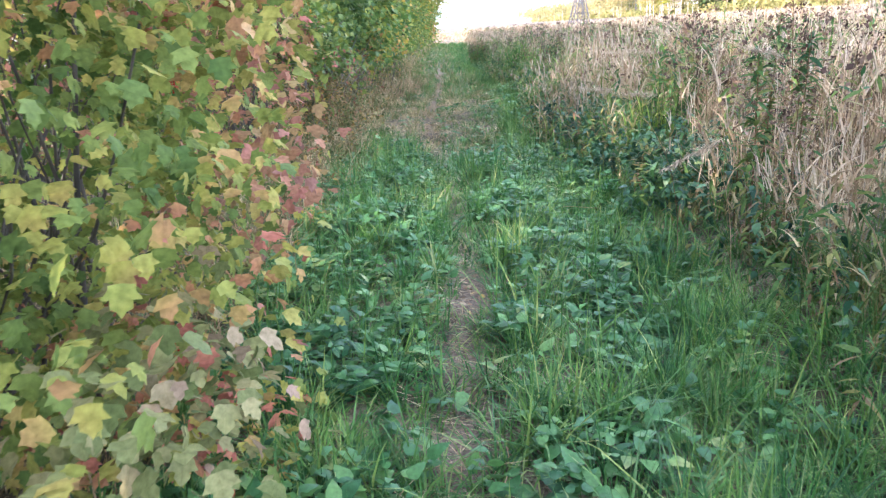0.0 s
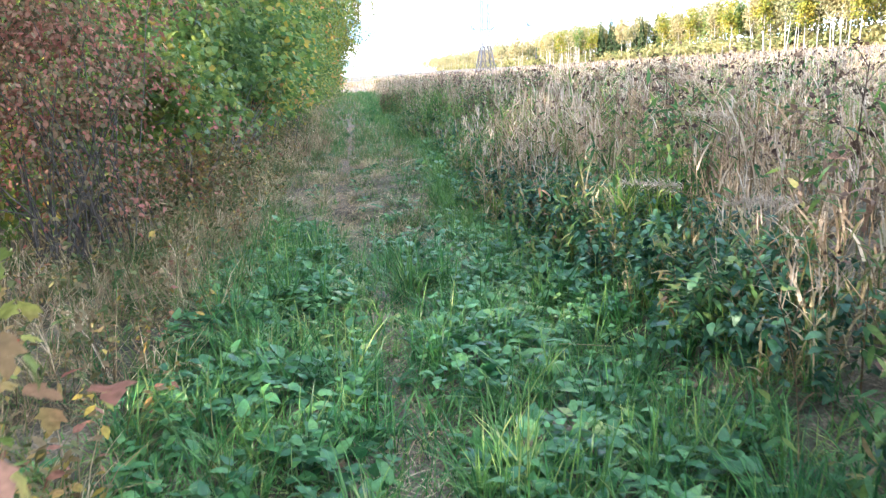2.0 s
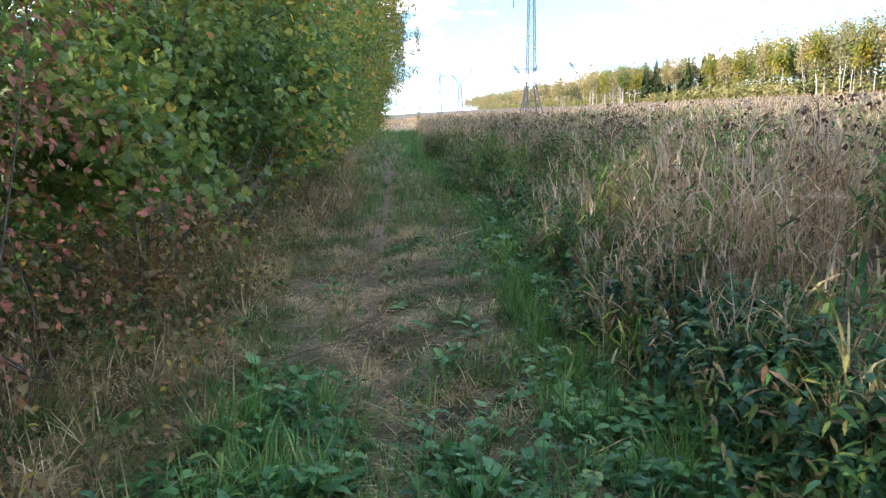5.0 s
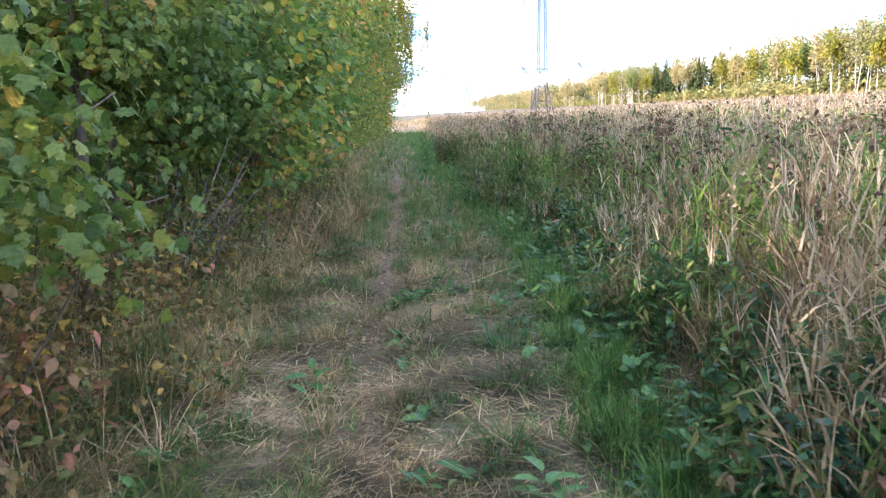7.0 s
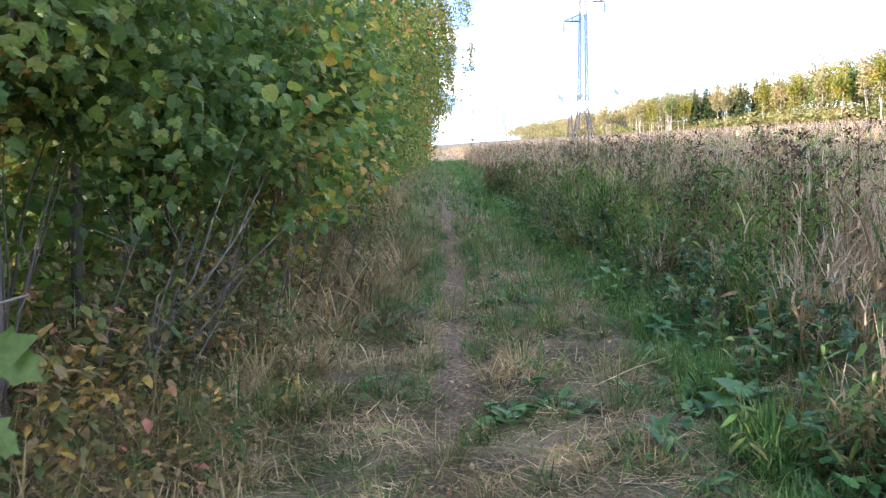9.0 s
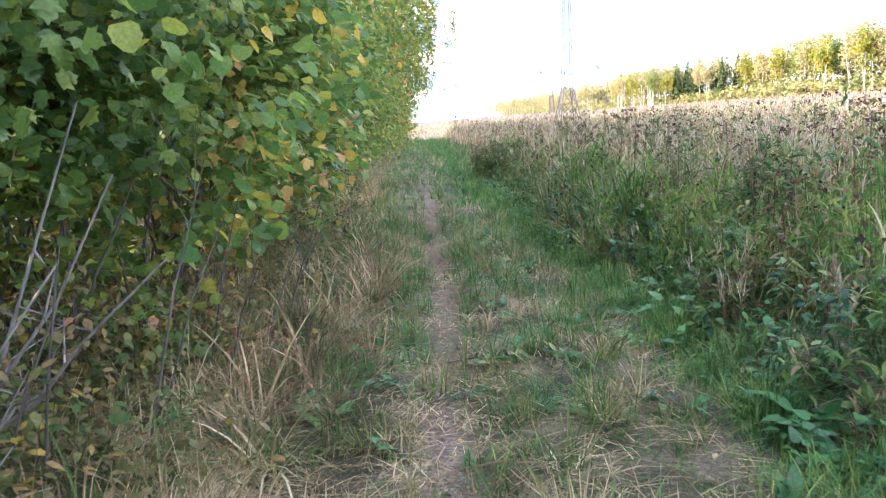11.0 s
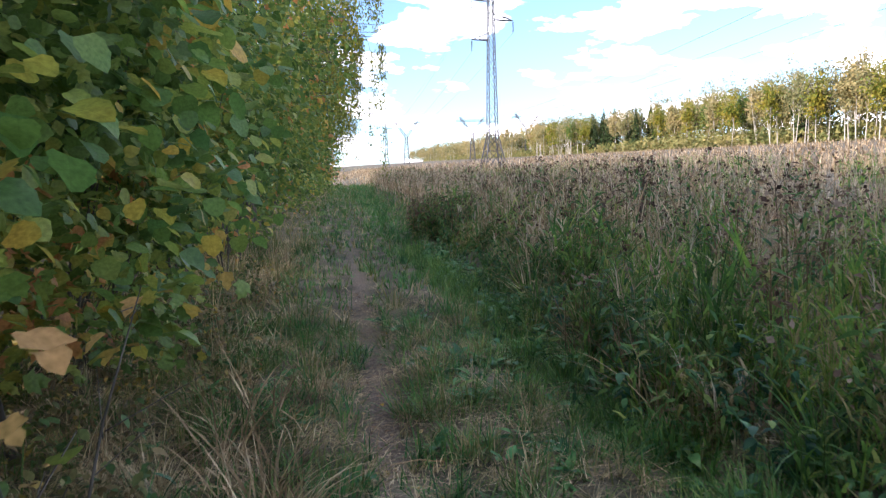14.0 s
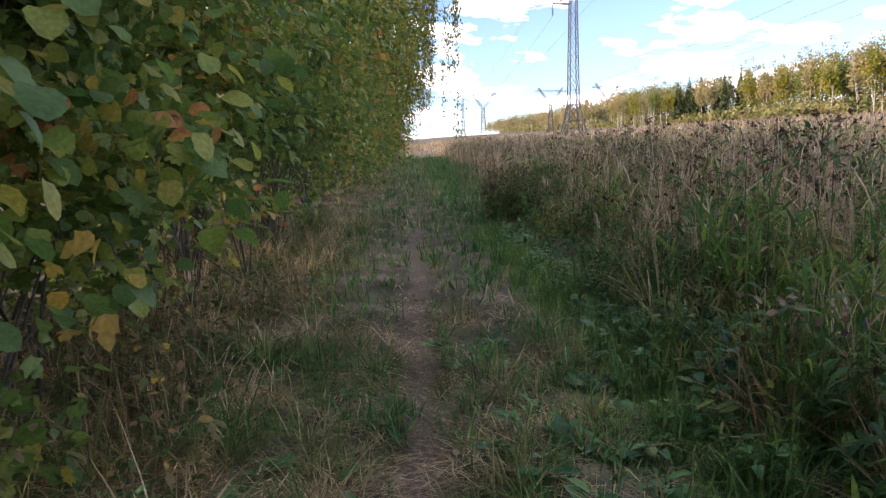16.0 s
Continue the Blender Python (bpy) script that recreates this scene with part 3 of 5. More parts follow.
def bush(name, at, radii, height_mid, clusters, per, template, size, mat, label, seed, stem_r=0.03, stems=14, low=-0.75, spread=0.13, power=0.55, wob=0.22, category="bush", group="", stem_mat=None, droop=0.5, second=None):
    x, y = at
    z = float(land(x, y))
    ob = thing(name, (x, y, z), label, category, group)
    centre = (x, y, z + height_mid)
    pts, dirs = clump_points(clusters, centre, radii, power, wob, seed, low)
    for leaf_shape, some, mt in ((template, slice(0, None), mat),) if second is None else ((template, slice(0, None, 2), mat), (second, slice(1, None, 2), mat)):
        v, t = leafage(pts[some], dirs[some], per, spread, leaf_shape, size, seed + 1, droop, keep_off_path)
        part("crown", tri_mesh("crown", v - np.array((x, y, z)), t, mt), ob)
    r = np.random.default_rng(seed + 2)
    good = pts[keep_off_path(pts)]
    ends = good[r.choice(len(good), min(stems * 4, len(good)), replace=False)]
    for i in range(stems):
        b = (x + r.normal(0, radii[0] * 0.22), y + r.normal(0, radii[1] * 0.3), z - 0.05)
        s = limbs(b, ends[i * 4:i * 4 + 4], stem_r * r.uniform(0.5, 1.0), seed + 10 + i, 5)
        part("stem", tri_mesh("stem", np.concatenate(s.v) - np.array((x, y, z)), np.concatenate(s.t), stem_mat or BARK, None, True), ob)
    return ob


def tree(name, at, height, radius, bottom, clusters, per, template, size, mat, label, seed, trunk_r=0.12, bark=None, lean=(0, 0), group="", spread=0.3, droop=0.6, power=0.5, keep=True):
    x, y = at
    z = float(land(x, y))
    ob = thing(name, (x, y, z), label, "tree", group)
    mid = (height + bottom) / 2
    pts, dirs = clump_points(clusters, (x + lean[0], y + lean[1], z + mid), (radius, radius, (height - bottom) / 2), power, 0.25, seed, -1)
    v, t = leafage(pts, dirs, per, spread, template, size, seed + 1, droop, keep_off_path if keep else None)
    part("crown", tri_mesh("crown", v - np.array((x, y, z)), t, mat), ob)
    r = np.random.default_rng(seed + 2)
    so = Soup()
    top = np.array((x + lean[0], y + lean[1], z + height * 0.92))
    base = np.array((x, y, z - 0.1))
    fr = np.linspace(0, 1, 9)
    axis_pts = [base + (top - base) * f + r.normal(0, 0.05, 3) * (0 < f < 1) for f in fr]
    so.add(*tube(axis_pts, [trunk_r * (1.15 - f) for f in fr], 7))
    for i in range(16):
        f = r.uniform(max(0.15, bottom / height - 0.1), 0.9)
        b = base + (top - base) * f
        e = pts[r.integers(len(pts))]
        e = b + (e - b) * min(1.0, radius * 1.2 / max(0.3, np.linalg.norm(e - b)))
        m = (b + e) / 2 + np.array((0, 0, 0.25))
        so.add(*tube([b, m, e], [trunk_r * 0.4 * (1.1 - f) + 0.008, trunk_r * 0.25 * (1.1 - f) + 0.006, 0.005], 4))
    part("trunk", tri_mesh("trunk", np.concatenate(so.v) - np.array((x, y, z)), np.concatenate(so.t), bark or BARK, None, True), ob)
    return ob


# ---------- hedge along the trail ----------
bush("viburnum_bush", (-1.7, 2.5), (1.2, 1.75, 1.75), 1.4, 600, 24, MASS_LOBED, 0.06, VIBURNUM, "viburnum bush turning yellow and red beside the trail", 11, 0.018, 12, -0.95, 0.15, 0.5, 0.26)
bush("viburnum_bush", (-2.75, 0.1), (1.5, 1.7, 2.0), 1.6, 560, 14, MASS_LOBED, 0.075, VIBURNUM, "viburnum bush with yellowing lobed leaves at the trail", 12, 0.02, 10, -0.9, 0.16, 0.45, 0.26)
bush("russet_bush", (-2.75, 9.6), (1.3, 1.5, 1.9), 1.7, 360, 30, MASS_OVAL, 0.06, RUSSET, "russet brown bush above dry grass", 13, 0.014, 16, -0.95, 0.13, 0.3, 0.4)
bush("russet_bush", (-3.7, 6.6), (1.3, 1.6, 1.6), 1.4, 400, 14, MASS_OVAL, 0.06, RUSSET, "low russet bush set back from the trail", 14, 0.014, 12, -0.95, 0.13, 0.3, 0.4)
bush("maple_bush", (-2.75, 15.1), (1.0, 1.1, 1.05), 1.95, 120, 40, MASS_LOBED, 0.095, MAPLE, "young green maple leaning over the dry grass", 15, 0.016, 2, -0.35, 0.17, 0.35, 0.4)
bush("maple_bush", (-2.45, 11.6), (0.95, 1.0, 0.95), 1.45, 105, 40, MASS_LOBED, 0.09, MAPLE, "young green maple bush behind the grass", 16, 0.016, 1, -0.45, 0.17, 0.35, 0.4)
for i, (x, y, rx, ry, rz, hm, c) in enumerate([(-2.75, 17.7, 1.4, 1.45, 1.5, 1.9, 330), (-2.65, 20.1, 1.4, 1.5, 1.7, 1.85, 340), (-2.55, 22.8, 1.4, 1.6, 1.6, 2.0, 300), (-2.35, 25.8, 1.3, 1.8, 1.8, 2.1, 260), (-2.2, 29.4, 1.3, 1.9, 1.9, 2.2, 220)]):
    bush("hazel_bush", (x, y), (rx, ry, rz), hm, int(c * 0.62), 44, MASS_HAZEL if i < 3 else MASS_OVAL, 0.095 if i < 3 else 0.12, HAZEL, "dense green hazel bush with some yellow leaves", 30 + i, 0.018, 8, -0.95, 0.15, 0.35, 0.5, group="hazel hedge", droop=0.35, second=MASS_LOBED if i < 3 else None)
for i in range(8):
    y = 33.5 + i * 4.2
    x = float(face_x(y)) - 1.7 - 0.25 * (i % 2)
    bush("hedge_bush", (x, y), (1.5, 2.1, 2.1 + 0.4 * (i % 3)), 2.1, 190, 24, LEAF_FAR, 0.14, HAZEL, "green roadside bush in the tree belt", 50 + i, 0.03, 3, -0.95, 0.22, 0.45, 0.4, group="hedge bushes")

# ---------- tree belt behind the hedge ----------
# the first two stand unseen behind the start, added to shade it
belt = [(-4.4, -6, 9.5), (-4.2, -1.5, 9), (-4.8, 3.5, 9.5), (-5.0, 7.5, 9), (-5.2, 12.2, 9.5), (-5.3, 15.6, 10), (-3.7, 18.9, 9.5), (-3.5, 22.2, 10), (-3.4, 25.8, 9.5), (-3.2, 29.6, 10), (-3.0, 33.8, 10), (-2.9, 38.2, 10.5), (-2.6, 53, 10), (-2.3, 59, 11), (-2.0, 66, 10)]
for i, (x, y, h) in enumerate(belt):
    far_off = y > 30
    tree("aspen_tree", (x, y), h, 2.3 if not far_off else 2.5, 1.6, 250 if not far_off else 210, 24, LEAF_FAR, 0.14 if not far_off else 0.19, HAZEL if i % 3 else MAPLE, "green broadleaf tree in the dense belt along the trail", 100 + i, 0.10, None, (0.2, 0), "tree belt", 0.32)
# back row: its trees at negative y are unseen, added to keep sun off the start
for i in range(15):
    y = -30 + i * 7.2
    tree("aspen_tree", (-8.5 + (i % 3) * 0.8, y), 8.6 + (i * 7 % 4) * 0.7, 3.0, 0.8, 330, 11, LEAF_FAR, 0.30, HAZEL, "tall green tree deep in the shady belt", 140 + i, 0.16, None, (0, 0), "tree belt", 0.5, keep=False)


def weeping_birch(at, seed):
    """A tall birch at the far end of the belt, with hanging sprays of small leaves."""
    x, y = at
    ob = tree("birch_tree", at, 13, 2.1, 2.5, 520, 12, LEAF_FAR, 0.15, BIRCH_LEAF, "tall yellowing birch with drooping branches over the trail", seed, 0.14, BIRCH_BARK, (1.1, 0), "", 0.3)
    z = float(land(x, y))
    r = np.random.default_rng(seed)
    for i in range(64):
        so, lv = Soup(), Soup()
        a, h, d = r.uniform(-1.5, 1.1), r.uniform(2.8, 10.5), r.uniform(1.3, 2.7)
        p = np.array((1.0 + d * math.cos(a), d * math.sin(a) - 0.3, h))
        ln = r.uniform(0.8, 2.2)
        pts = [np.array((0.5, 0, h + 0.6)), p + (0, 0, 0.35), p + (0.12, 0, -0.1), p + (0.16, 0, -ln * 0.6), p + (0.17, 0, -ln)]
        so.add(*tube(pts, [0.02, 0.012, 0.008, 0.005, 0.003], 3))
        n = 90
        f = r.uniform(0, 1, n)
        q = np.stack([p[0] + 0.14 + r.normal(0, 0.09, n), p[1] + r.normal(0, 0.09, n), p[2] - f * ln], -1)
        lv.add(*scatter(LEAF_FAR, q, axes(r.uniform(0, 6.3, n), r.normal(-1.1, 0.4, n), r.normal(0, 0.5, n)), r.uniform(0.06, 0.11, n)))
        twig = part("hanging_branch", so.mesh("hanging_branch", BARK), ob)
        part("foliage", lv.mesh("foliage", BIRCH_LEAF), twig)
    return ob


def understory(name, n, box, size, label, height):
    """Shrubs and saplings that fill the floor of the belt."""
    x, y = RNG.uniform(box[0], box[1], n), RNG.uniform(box[2], box[3], n)
    k = x < face_x(y) - 1.3
    x, y = x[k], y[k]
    p = np.stack([x, y, land(x, y) + RNG.uniform(0.05, height, len(x))], -1)
    v, t = leafage(p, RNG.normal(size=(len(x), 3)), 9, 0.25, LEAF_FAR, size, 9, 0.4, keep_off_path)
    return stuff(name, tri_mesh(name, v, t, HAZEL), label, "plant")


understory("understory", 3800, (-7.5, -2.0, -8, 34), 0.13, "dark shady undergrowth on the floor of the tree belt", 2.6)
understory("low_understory", 1500, (-6.0, -2.2, 8, 19), 0.10, "low dark shrubs under the hedge", 1.3)
understory("deep_understory", 1800, (-11, -6, -30, 75), 0.3, "shrubs deep in the tree belt", 4.0)
weeping_birch((-2.3, 43.5), 201)
weeping_birch((-2.2, 62), 202)

# ---------- grass and herbs along the trail ----------


def pick(n, x0, x1, y0, y1, weight):
    """Places for n plants, thinned by weight(u, y), u being the distance to the right of the trail."""
    out = []
    got = 0
    while got < n:
        x, y = RNG.uniform(x0, x1, n), RNG.uniform(y0, y1, n)
        k = RNG.uniform(0, 1, n) < weight(x - trail_x(y), y)
        out.append(np.stack([x[k], y[k]], -1))
        got += int(k.sum())
    p = np.concatenate(out)[:n]
    return p[:, 0], p[:, 1]


def patches(x, y, s=1.0, seed=0.0):
    """Smooth patchiness between 0 and 1."""
    return 0.5 + 0.25 * (np.sin(x * 2.3 * s + seed) * np.cos(y * 1.7 * s + 1.3 * seed) + np.sin(x * 1.1 * s - y * 2.9 * s + 2 * seed))


def lush(u, y):
    """Where the turf is green: all across at the start, then the right-hand wheel track, then again far on."""
    start = 1 - smooth(8.6, 10.6, y + 0.6 * np.sin(u * 3) + 0.5 * np.sin(u * 7 + y))
    track = np.exp(-((u + trail_x(y) - track_x(y)) / 0.30) ** 2)
    far = smooth(24, 28, y) * np.exp(-((u - 0.75) / 0.7) ** 2)
    late = 0.55 * smooth(15, 18, y) * (1 - smooth(1.0, 1.3, -u)) * (0.25 + 0.75 * (patches(u, y, 1.7, 3.3) > 0.5))
    left = smooth(1.05, 1.4, -u)
    spots = 0.4 * (patches(u, y, 2.6, 9.0) > 0.62) * (1 - left)
    return np.clip(np.maximum.reduce([start * (1 - left), track, far, late, spots]), 0.03, 1)


def off_trail(u, y, w=0.14):
    return 1 - 0.95 * np.exp(-((u + trail_x(y) - foot_x(y)) / w) ** 4)


def sward(name, n, box, weight, height, lean, width, mat, label, segs=2, tuft=1, category="grass", curl=0.9):
    x, y = pick(max(1, n // tuft), *box, weight)
    if tuft > 1:
        x, y = np.repeat(x, tuft), np.repeat(y, tuft)
        x, y = x + RNG.normal(0, 0.022, len(x)), y + RNG.normal(0, 0.022, len(y))
    k = len(x)
    lump = np.clip((patches(x, y, 2.9, 2.0) - 0.3) * 2.4, 0, 1)
    u = x - trail_x(y)
    mown = smooth(9.5, 11, y) * (1 - 0.6 * smooth(16, 18, y)) * smooth(-1.25, -0.9, u) * (1 - smooth(0.75, 1.0, u + trail_x(y) - track_x(y) + 1.0))
    h = RNG.uniform(*height, k) * (0.5 + 0.85 * lump) * (1 - 0.55 * mown)
    v, t = blades(on_land(x, y, -0.01), h, RNG.uniform(0, 6.283, k), np.abs(RNG.normal(lean, lean * 0.5, k)), RNG.uniform(*width, k), segs, curl)
    return stuff(name, tri_mesh(name, v, t, mat), label, category)


NEAR = (-2.2, 2.2, -1.2, 24)


def trail_w(y, late):
    """The bare line is narrow and broken at first, wider later."""
    return 0.035 + 0.045 * (1 - smooth(8, 9.5, y)) + (late - 0.06) * smooth(12.5, 17, y) + 0.03 * np.sin(y * 2.1) + 0.02 * np.exp(-((y - 2.5) / 0.5) ** 2) + 0.10 * np.exp(-((y - 4.5) / 0.45) ** 2) - 0.02 * (y < 9)


sward("long_grass", 16000, (-1.3, 1.9, -0.6, 10.6), lambda u, y: lush(u, y) * off_trail(u, y, 0.04 + trail_w(y, 0.14)) * (0.25 + 0.75 * (patches(u, y, 2.0, 5.0) > 0.45)), (0.22, 0.44), 1.0, (0.006, 0.013), YOUNG_GRASS, "long arching green grass lying over beside the trail", 3, 14)
sward("green_grass", 42000, NEAR, lambda u, y: lush(u, y) * off_trail(u, y, trail_w(y, 0.14)), (0.12, 0.32), 0.62, (0.006, 0.013), GREEN_GRASS, "lush green grass on both sides of the trail", 3, 12)
sward("short_grass", 34000, NEAR, lambda u, y: (0.4 + 0.6 * lush(u, y)) * off_trail(u, y, trail_w(y, 0.15)), (0.06, 0.15), 0.8, (0.006, 0.012), GREEN_GRASS, "short green grass in the turf", 2, 6)
sward("faded_grass", 44000, NEAR, lambda u, y: (1 - 0.88 * lush(u, y)) * off_trail(u, y, trail_w(y, 0.14)) * smooth(7, 9, y), (0.10, 0.30), 0.95, (0.005, 0.010), MIXED_GRASS, "faded half-green grass between the wheel tracks", 2, 14)


def fallen_straw(name, n, box, weight, length, width, mat, label):
    """Bent straws that lie on the turf, crossed and a little raised."""
    x, y = pick(n, *box, weight)
    way = 1.2 * np.sin(x * 2.1 + y * 1.3) + RNG.normal(0, 0.8, n) + math.pi * (RNG.uniform(0, 1, n) < 0.5)
    v, t = blades(on_land(x, y) + np.array((0, 0, 1)) * RNG.uniform(0.012, 0.07, n)[:, None], RNG.uniform(*length, n), way, RNG.normal(1.42, 0.13, n), RNG.uniform(*width, n), 2, 0.06)
    return stuff(name, tri_mesh(name, v, t, mat), label, "straw")


fallen_straw("flattened_straw", 22000, (-2.0, 1.9, 7.5, 25), lambda u, y: (1 - 0.93 * lush(u, y)) * (0.3 + 0.7 * (patches(u, y, 1.8, 5.0) > 0.46)) * off_trail(u, y, trail_w(y, 0.12)), (0.08, 0.24), (0.004, 0.008), DRY_GRASS, "flattened pale dry straw on the trail")
fallen_straw("faded_straw", 17000, (-2.0, 1.9, 7.5, 25), lambda u, y: (1 - 0.9 * lush(u, y)) * off_trail(u, y, trail_w(y, 0.12)), (0.08, 0.24), (0.005, 0.010), MIXED_GRASS, "faded flattened grass over the turf of the lane")
fallen_straw("trail_litter", 6000, (-0.6, 0.5, 1, 26), lambda u, y: np.exp(-((u + trail_x(y) - foot_x(y)) / 0.2) ** 2), (0.04, 0.16), (0.003, 0.007), DRY_GRASS, "broken straw scattered on the bare trail")
sward("dry_verge_grass", 20000, (-3.2, -0.5, -1.0, 30), lambda u, y: smooth(0.8, 1.4, -u) * (0.1 + 0.9 * (patches(u, y, 1.6, 1.0) > 0.47)), (0.18, 0.58), 0.85, (0.005, 0.009), DRY_GRASS, "tall dry grass under the hedge", 2, 14)
sward("verge_grass", 16000, (-3.2, -0.5, 4.0, 32), lambda u, y: smooth(0.6, 1.1, -u) * (0.2 + 0.8 * (patches(u, y, 1.4, 6.0) > 0.45)), (0.18, 0.52), 0.8, (0.006, 0.012), MIXED_GRASS, "half-green drooping grass under the hedge", 3, 14)
sward("track_grass", 20000, (0.5, 2.0, 9, 30), lambda u, y: np.exp(-((u + trail_x(y) - track_x(y)) / 0.24) ** 2), (0.12, 0.34), 0.6, (0.005, 0.011), YOUNG_GRASS, "bright green grass in the wheel track", 3, 10)
sward("far_green_grass", 24000, (-1.6, 2.6, 24, 75), lambda u, y: lush(u, y) * off_trail(u, y, 0.13 - 0.10 * smooth(25, 33, y)), (0.12, 0.28), 0.5, (0.010, 0.02), GREEN_GRASS, "green grass far along the trail", 2, 5)
sward("far_faded_grass", 14000, (-2.4, 2.4, 24, 75), lambda u, y: (1 - 0.7 * lush(u, y)) * off_trail(u, y, 0.13 - 0.10 * smooth(25, 33, y)), (0.12, 0.35), 0.7, (0.010, 0.02), MIXED_GRASS, "faded grass far along the trail", 2, 5)


def rosettes(name, n, box, weight, template, size, leaves, mat, label, lift=(0.02, 0.12), tilt=0.35, category="plant"):
    x, y = pick(n, *box, weight)
    k = RNG.integers(leaves[0], leaves[1] + 1, n)
    x, y = np.repeat(x, k), np.repeat(y, k)
    m = len(x)
    az = RNG.uniform(0, 6.283, m)
    p = on_land(x, y) + np.stack([RNG.normal(0, 0.03, m), RNG.normal(0, 0.03, m), RNG.uniform(*lift, m)], -1)
    v, t = scatter(template, p, axes(az, RNG.normal(tilt, 0.3, m), RNG.normal(0, 0.25, m)), RNG.uniform(*size, m))
    return stuff(name, tri_mesh(name, v, t, mat), label, category)


START = (-1.3, 1.6, -0.8, 10.2)
rosettes("broad_leaf_herbs", 1350, START, lambda u, y: lush(u, y) * off_trail(u, y, 0.2) * (0.35 + 0.65 * (patches(u, y, 1.6, 3.0) > 0.5)) * (1 - 0.75 * (1 - smooth(3.0, 4.5, y)) * smooth(0.1, 0.4, u)), MASS_TOOTH, (0.04, 0.10), (6, 10), BROAD_LEAF, "low broad-leaved green herbs in the grass", (0.03, 0.17))
rosettes("dandelion_leaves", 620, (-1.6, 1.6, -0.8, 24), lambda u, y: (0.2 + 0.8 * lush(u, y)) * off_trail(u, y, 0.2), LEAF_DOCK, (0.06, 0.14), (5, 8), BROAD_LEAF, "dandelion and plantain leaves in the turf", (0.0, 0.05), 0.55)
rosettes("track_herbs", 420, (0.6, 1.9, 6, 30), lambda u, y: np.exp(-((u + trail_x(y) - track_x(y) - 0.25) / 0.25) ** 2), MASS_TOOTH, (0.05, 0.11), (5, 9), BROAD_LEAF, "green herbs in the wheel track", (0.03, 0.20))
rosettes("fallen_leaves", 1300, (-0.7, 1.0, 4, 26), lambda u, y: np.exp(-((u + trail_x(y) - foot_x(y)) / 0.2) ** 2) + 0.08, MASS_OVAL, (0.02, 0.055), (1, 2), FALLEN, "small dry fallen leaves on the trail", (0.004, 0.02), 0.0, "leaves")


# ---------- bramble bank ----------


def sprays(name, n, box, weight, template, size, height, per, mat, label, droop=0.25):
    """Leafy stems: leaves at all heights up the stem."""
    x, y = pick(n, *box, weight)
    h = RNG.uniform(*height, n)
    tilt_az, tilt = RNG.uniform(0, 6.283, n), RNG.uniform(0.05, 0.45, n)
    f = RNG.uniform(0.25, 1.0, (n, per))
    px = x[:, None] + np.cos(tilt_az)[:, None] * np.sin(tilt)[:, None] * f * h[:, None]
    py = y[:, None] + np.sin(tilt_az)[:, None] * np.sin(tilt)[:, None] * f * h[:, None]
    pz = land(x, y)[:, None] + f * h[:, None]
    p = np.stack([px, py, pz], -1).reshape(-1, 3)
    m = len(p)
    v, t = scatter(template, p, axes(RNG.uniform(0, 6.283, m), RNG.normal(-droop, 0.4, m), RNG.normal(0, 0.3, m)), RNG.uniform(*size, m))
    return stuff(name, tri_mesh(name, v, t, mat), label, "plant")


sprays("bramble_leaves", 900, (1.2, 2.8, 3.0, 24), lambda u, y: np.exp(-((u - 2.0 - 0.6 * edge_wander(y)) / 0.36) ** 2) * (0.06 + 0.88 * smooth(5.3, 6.3, y) * (1 - smooth(10.8, 12.5, y))), MASS_TOOTH, (0.035, 0.085), (0.2, 0.58), 17, BRAMBLE, "dark green brambles along the foot of the bank")
sprays("verge_forbs", 950, (-2.6, -0.6, 4.5, 26), lambda u, y: smooth(0.8, 1.3, -u) * (0.1 + 0.9 * (patches(u, y, 1.2, 4.0) > 0.5)), MASS_OVAL, (0.03, 0.07), (0.2, 0.75), 12, VERGE_FORB, "yellowing and brown herbs under the hedge", 0.1)
sprays("hedge_foot_herbs", 420, (-3.3, -1.3, 11.0, 18.0), lambda u, y: smooth(1.5, 1.9, -u), MASS_OVAL, (0.04, 0.09), (0.3, 0.95), 15, VERGE_FORB, "withered brown and yellow herbs at the foot of the hedge", 0.3)
sprays("bank_herbs", 620, (1.1, 3.2, -1, 32), lambda u, y: np.exp(-((u - 1.75 - edge_wander(y)) / 0.32) ** 2) * (0.1 + 0.9 * (patches(u, y, 0.9, 2.0) > 0.5)), MASS_LANCE, (0.07, 0.13), (0.2, 0.75), 14, WEED_LEAF, "leafy green herbs on the bank", 0.1)

# ---------- tall weeds of the meadow ----------


def tallness(x, y):
    """The stand is tallest beside the start of the walk, and low along its edge."""
    u = x - trail_x(y) - edge_wander(y)
    return (1.5 - 0.5 * smooth(11, 17, y)) * (0.42 + 0.58 * smooth(1.5, 2.9 - 0.6 * smooth(18, 21, y), u)) * (1 - 0.15 * smooth(6, 12, u))


def colony(x, y):
    """Which plants hold the ground: dry grass where it is low, green growth where it is high."""
    x, y = np.asarray(x, float), np.asarray(y, float)
    f = 0.5 + 0.22 * np.sin(x * 1.9 + 0.8 * np.sin(y * 0.9)) * np.sin(y * 1.25 + 0.7) + 0.16 * np.sin(x * 3.7 - y * 2.3) + 0.10 * np.sin(x * 6.1 + y * 5.3)
    f = f + 0.45 * np.exp(-((x - 2.4) / 0.8) ** 2 - ((y - 21.4) / 1.7) ** 2) + 0.3 * np.exp(-((x - 2.3) / 0.5) ** 2 - ((y - 24.5) / 1.5) ** 2)
    return np.clip(f - 0.05 * (1 - smooth(11, 13, y)), 0, 1)


